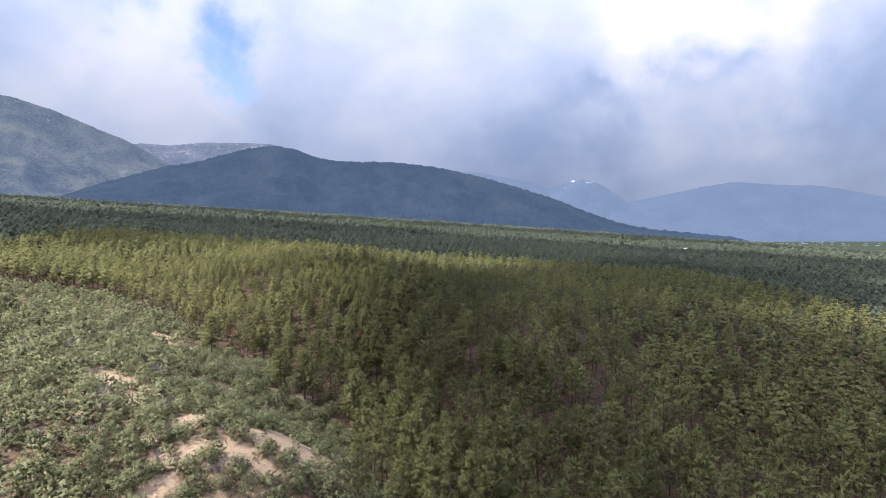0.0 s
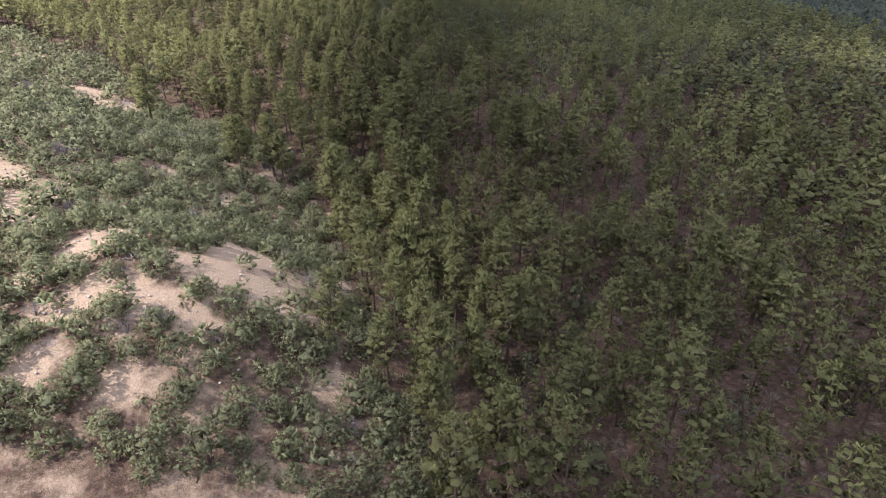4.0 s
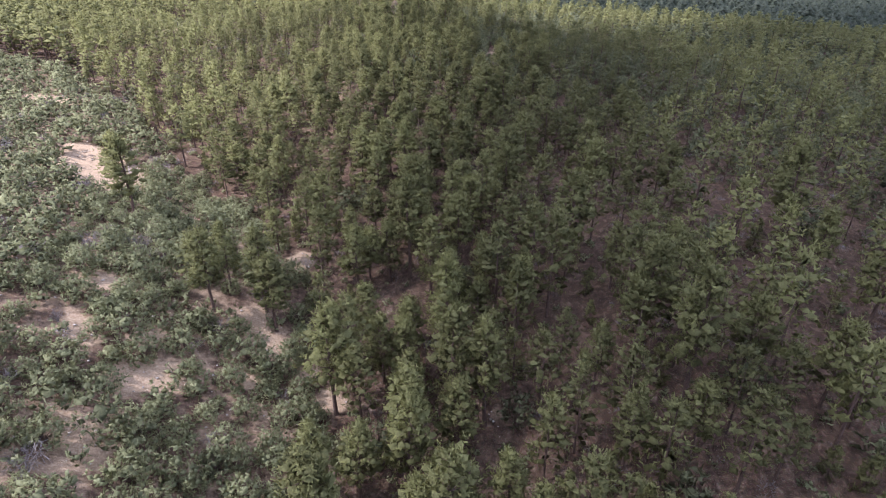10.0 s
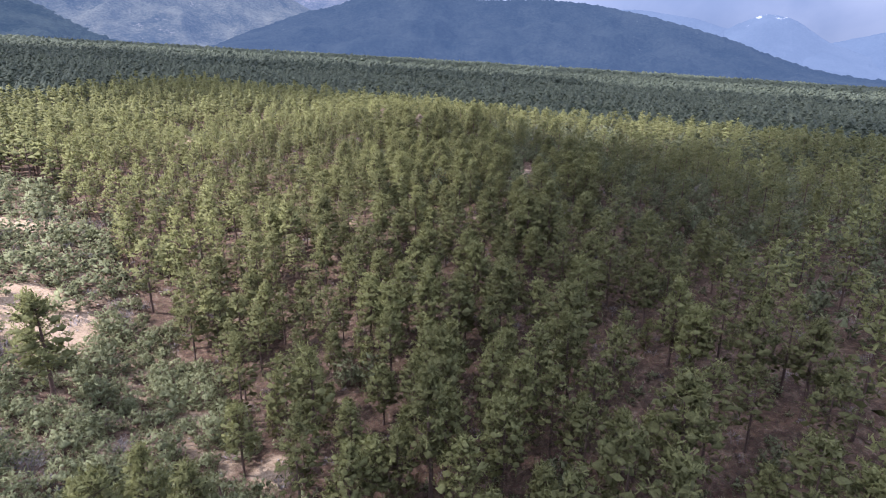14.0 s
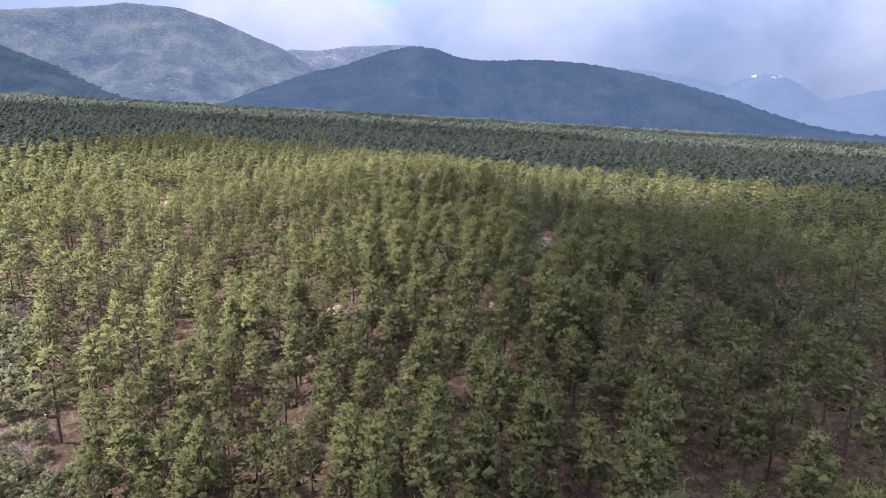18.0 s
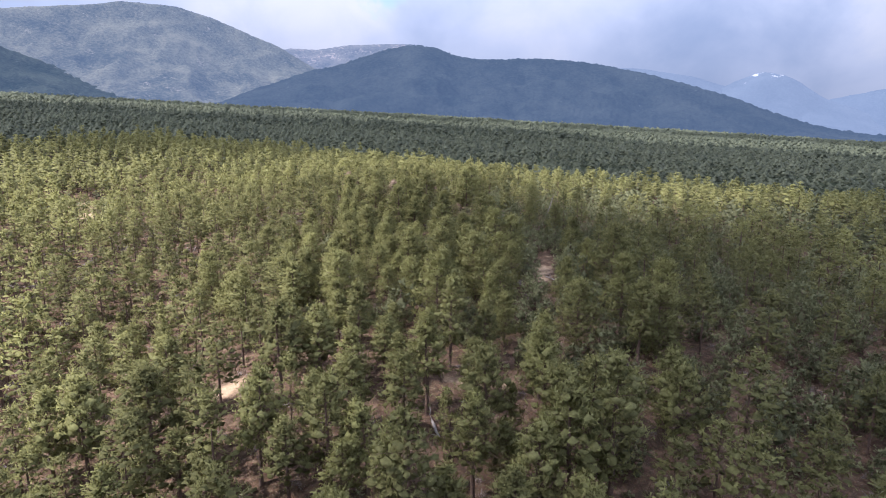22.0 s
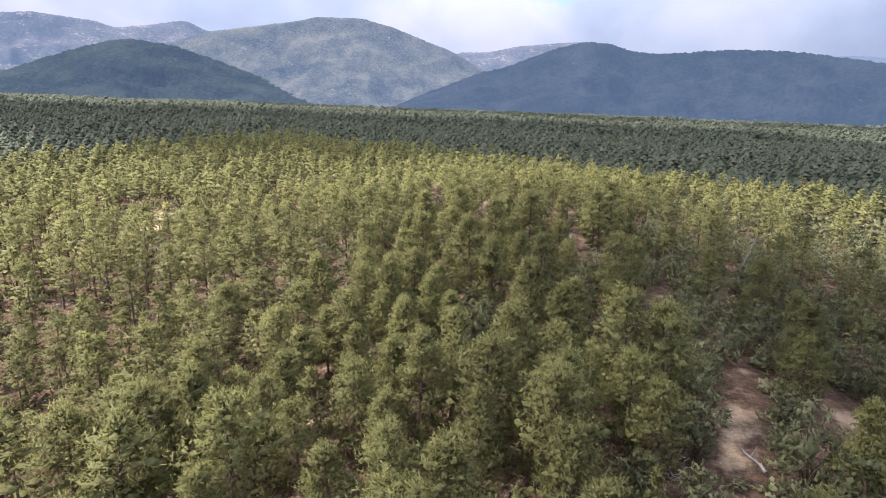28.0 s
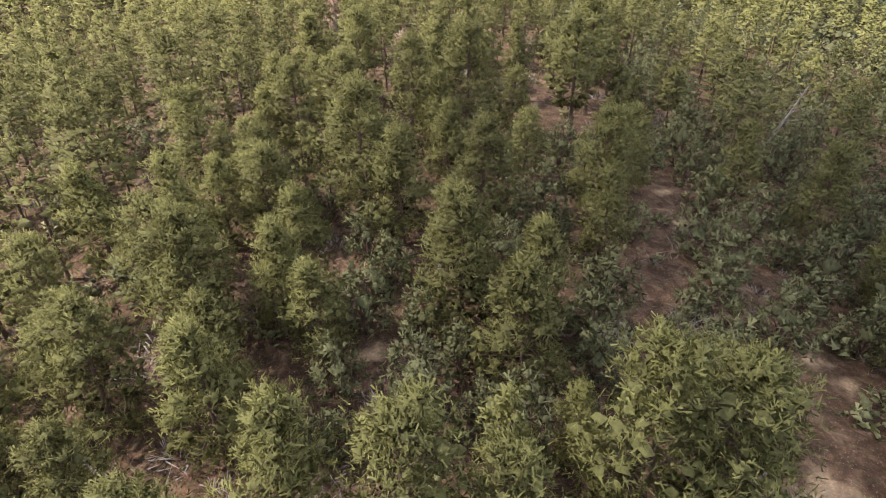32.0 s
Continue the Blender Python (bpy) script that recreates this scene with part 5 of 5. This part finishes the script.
# the woods go on beside and behind
bx, by = places(-260, 190, -130, 430, 6.6)
ok = (np.abs(bx + 0.12 * by) > 0.86 * by + 47) & ((bx > -60) | (scrub_zone(bx, by) < 0.5) | (by < 20))
bx, by = bx[ok], by[ok]
n = len(bx)
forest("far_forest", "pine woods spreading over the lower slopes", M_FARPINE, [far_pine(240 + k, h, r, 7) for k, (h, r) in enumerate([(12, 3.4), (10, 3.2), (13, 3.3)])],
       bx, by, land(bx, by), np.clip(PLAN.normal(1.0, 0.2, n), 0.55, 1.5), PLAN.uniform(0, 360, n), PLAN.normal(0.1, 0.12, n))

# ---- landmarks ----
plant([lambda: make_rust_pine(91, 9.0, 2.3), lambda: make_rust_pine(92, 8.6, 2.5)], [-77.0, -59.5], [297.0, 285.0],
      [ground_at(-77, 297), ground_at(-59.5, 285)], [1, 1], [10, 80])
snag = make_snag(93, 8.5, 0.35)
snag.matrix_basis = pose(-24.5, 294, ground_at(-24.5, 294))


# ---- stones, logs and dead brush on the ground ----
def stone_field():
    rng = np.random.default_rng(12)
    xs, ys = rng.uniform(-95, 20, 5200), rng.uniform(66, 190, 5200)
    ok = (inside(xs, ys, CLEARINGS, 1.1) > 0.3) | ((scrub_zone(xs, ys) > 0.6) & (rng.uniform(0, 1, 5200) < 0.25))
    xs, ys = xs[ok], ys[ok]
    n = len(xs)
    local = OCTA[None] * rng.uniform(0.6, 1.3, (n, 6, 1)) * rng.uniform(0.07, 0.24, (n, 1, 1)) * np.array([1.2, 1.0, 0.6])
    v = local + np.stack([xs, ys, land(xs, ys) + 0.02], 1)[:, None]
    f = (OCTA_FACES[None] + (np.arange(n) * 6)[:, None, None]).reshape(-1, 3)
    tagged(mesh_object("stones", v.reshape(-1, 3), f, M_STONE), "pale loose stones scattered over sandy ground", "stones", kind="stuff")


stone_field()


def make_log(seed, length, thick):
    rng = np.random.default_rng(seed)
    x = np.linspace(-0.5, 0.5, 7) * length
    path = np.stack([x, rng.normal(0, 0.05, 7), thick * 0.8 + rng.normal(0, 0.02, 7)], 1)
    stem = tube(path, thick * np.linspace(1.0, 0.5, 7), 7)
    ob = tagged(new("fallen_log"), "weathered grey fallen log with broken branch stubs", "log", "fallen logs")
    mesh_object("stem", stem[0], stem[1], M_DEADWOOD, ob)
    for i in range(5):
        p = path[rng.integers(1, 6)]
        e = rng.normal(0, 0.5, 3)
        e[2] = abs(e[2]) + 0.15
        b = tube([p, p + e], [thick * 0.3, thick * 0.08], 4)
        mesh_object("branch", b[0], b[1], M_DEADWOOD, ob)
    return ob


LOGS = [(-51, 241), (-38.5, 247), (-24, 252), (-44, 262), (-10, 111), (14, 108), (-6, 123), (-41, 187), (-27, 205), (-61, 226), (-35, 232), (6, 96), (25, 118), (-19, 248)]
plant([lambda: make_log(301, 4.5, 0.16), lambda: make_log(302, 3.2, 0.13), lambda: make_log(303, 5.5, 0.2)],
      [p[0] for p in LOGS], [p[1] for p in LOGS], [ground_at(*p) for p in LOGS], [1] * len(LOGS), [37 * k for k in range(len(LOGS))])

DEAD_BRUSH = [(-5.4, 99.5), (-36.7, 103.4), (-17.5, 92.4), (-30.5, 73.5), (-28, 75), (-14, 96), (-31.5, 258), (-28, 262)]
plant([lambda: make_bare_shrub(83, 2.6, 2.0), lambda: make_bare_shrub(84, 2.0, 2.2)], [p[0] for p in DEAD_BRUSH], [p[1] for p in DEAD_BRUSH],
      [ground_at(*p) for p in DEAD_BRUSH], [1] * len(DEAD_BRUSH), [51 * k for k in range(len(DEAD_BRUSH))])


# ---- far houses and the town in the valley ----
M_ROOF = rough_surface("pale_metal_roof", [(0.3, (0.36, 0.37, 0.38)), (0.7, (0.5, 0.5, 0.5))], 0.5, 0.1, 0.45)
M_WALL = [rough_surface("tan_wall", [(0.3, (0.34, 0.28, 0.22)), (0.7, (0.46, 0.39, 0.31))], 1.0, 0.2), rough_surface("pale_wall", [(0.3, (0.5, 0.48, 0.45)), (0.7, (0.62, 0.6, 0.57))], 1.0, 0.2)]
M_DARKPANE = rough_surface("dark_pane", [(0.3, (0.02, 0.025, 0.03)), (0.7, (0.04, 0.045, 0.05))], 1.0, 0.0, 0.15)


def box(cx, cy, cz, sx, sy, sz):
    v = np.array([(x, y, z) for x in (-0.5, 0.5) for y in (-0.5, 0.5) for z in (-0.5, 0.5)]) * (sx, sy, sz) + (cx, cy, cz)
    f = np.array([(0, 1, 3, 2), (4, 6, 7, 5), (0, 4, 5, 1), (2, 3, 7, 6), (0, 2, 6, 4), (1, 5, 7, 3)])
    return v, f


def house(x, y, length, turn, tint_):
    ob = tagged(new("house"), "small far house with a pale metal roof among trees", "house", "houses among the pines")
    ob.matrix_basis = pose(x, y, ground_at(x, y), 0, 0, turn)
    w, hgt = 7.0, 4.2
    mesh_object("wall", *box(0, 0, hgt / 2 - 0.5, length, w, hgt + 1), M_WALL[tint_], ob)
    e, o = length / 2 + 0.6, w / 2 + 0.6
    v = np.array([(-e, -o, hgt), (e, -o, hgt), (e, 0, hgt + 2.6), (-e, 0, hgt + 2.6), (-e, o, hgt), (e, o, hgt)])
    v = np.concatenate([v, v - (0, 0, 0.2)])
    f = np.array([(0, 1, 2, 3), (3, 2, 5, 4), (9, 8, 7, 6), (10, 11, 8, 9), (0, 6, 7, 1), (4, 5, 11, 10), (0, 3, 9, 6), (3, 4, 10, 9), (1, 7, 8, 2), (2, 8, 11, 5)])
    mesh_object("roof", v, f, M_ROOF, ob)
    for k in (-0.3, 0.3):
        mesh_object("window", *box(k * length, -w / 2 - 0.02, 3.4, 1.8, 0.08, 1.3), M_DARKPANE, ob)
    mesh_object("door", *box(0, -w / 2 - 0.02, 1.05, 1.1, 0.08, 2.1), M_DARKPANE, ob)


for spec in HOUSES:
    house(*spec)


# the buildings glow faintly blue, as haze painted over them
M_TOWN = mountain_material("misty_buildings", (0.12, 0.12, 0.12), (0.26, 0.26, 0.26), (0.36, 0.35, 0.34), HAZE, 0.16, 0.6)


def town():
    rng = np.random.default_rng(8)
    vs, fs = [], []
    for k in range(70):
        b, d = radians(rng.uniform(27, 44)), rng.uniform(3000, 3550)
        x, y = math.sin(b) * d, 100 + math.cos(b) * d
        v, f = box(x, y, ground_at(x, y) + 2, rng.uniform(3, 10), rng.uniform(4, 8), rng.uniform(3, 4.5))
        vs.append(v), fs.append(f + 8 * k)
    tagged(mesh_object("distant_town", np.concatenate(vs), np.concatenate(fs), M_TOWN), "scattered pale buildings of a town in the far valley", "town", kind="stuff")


town()
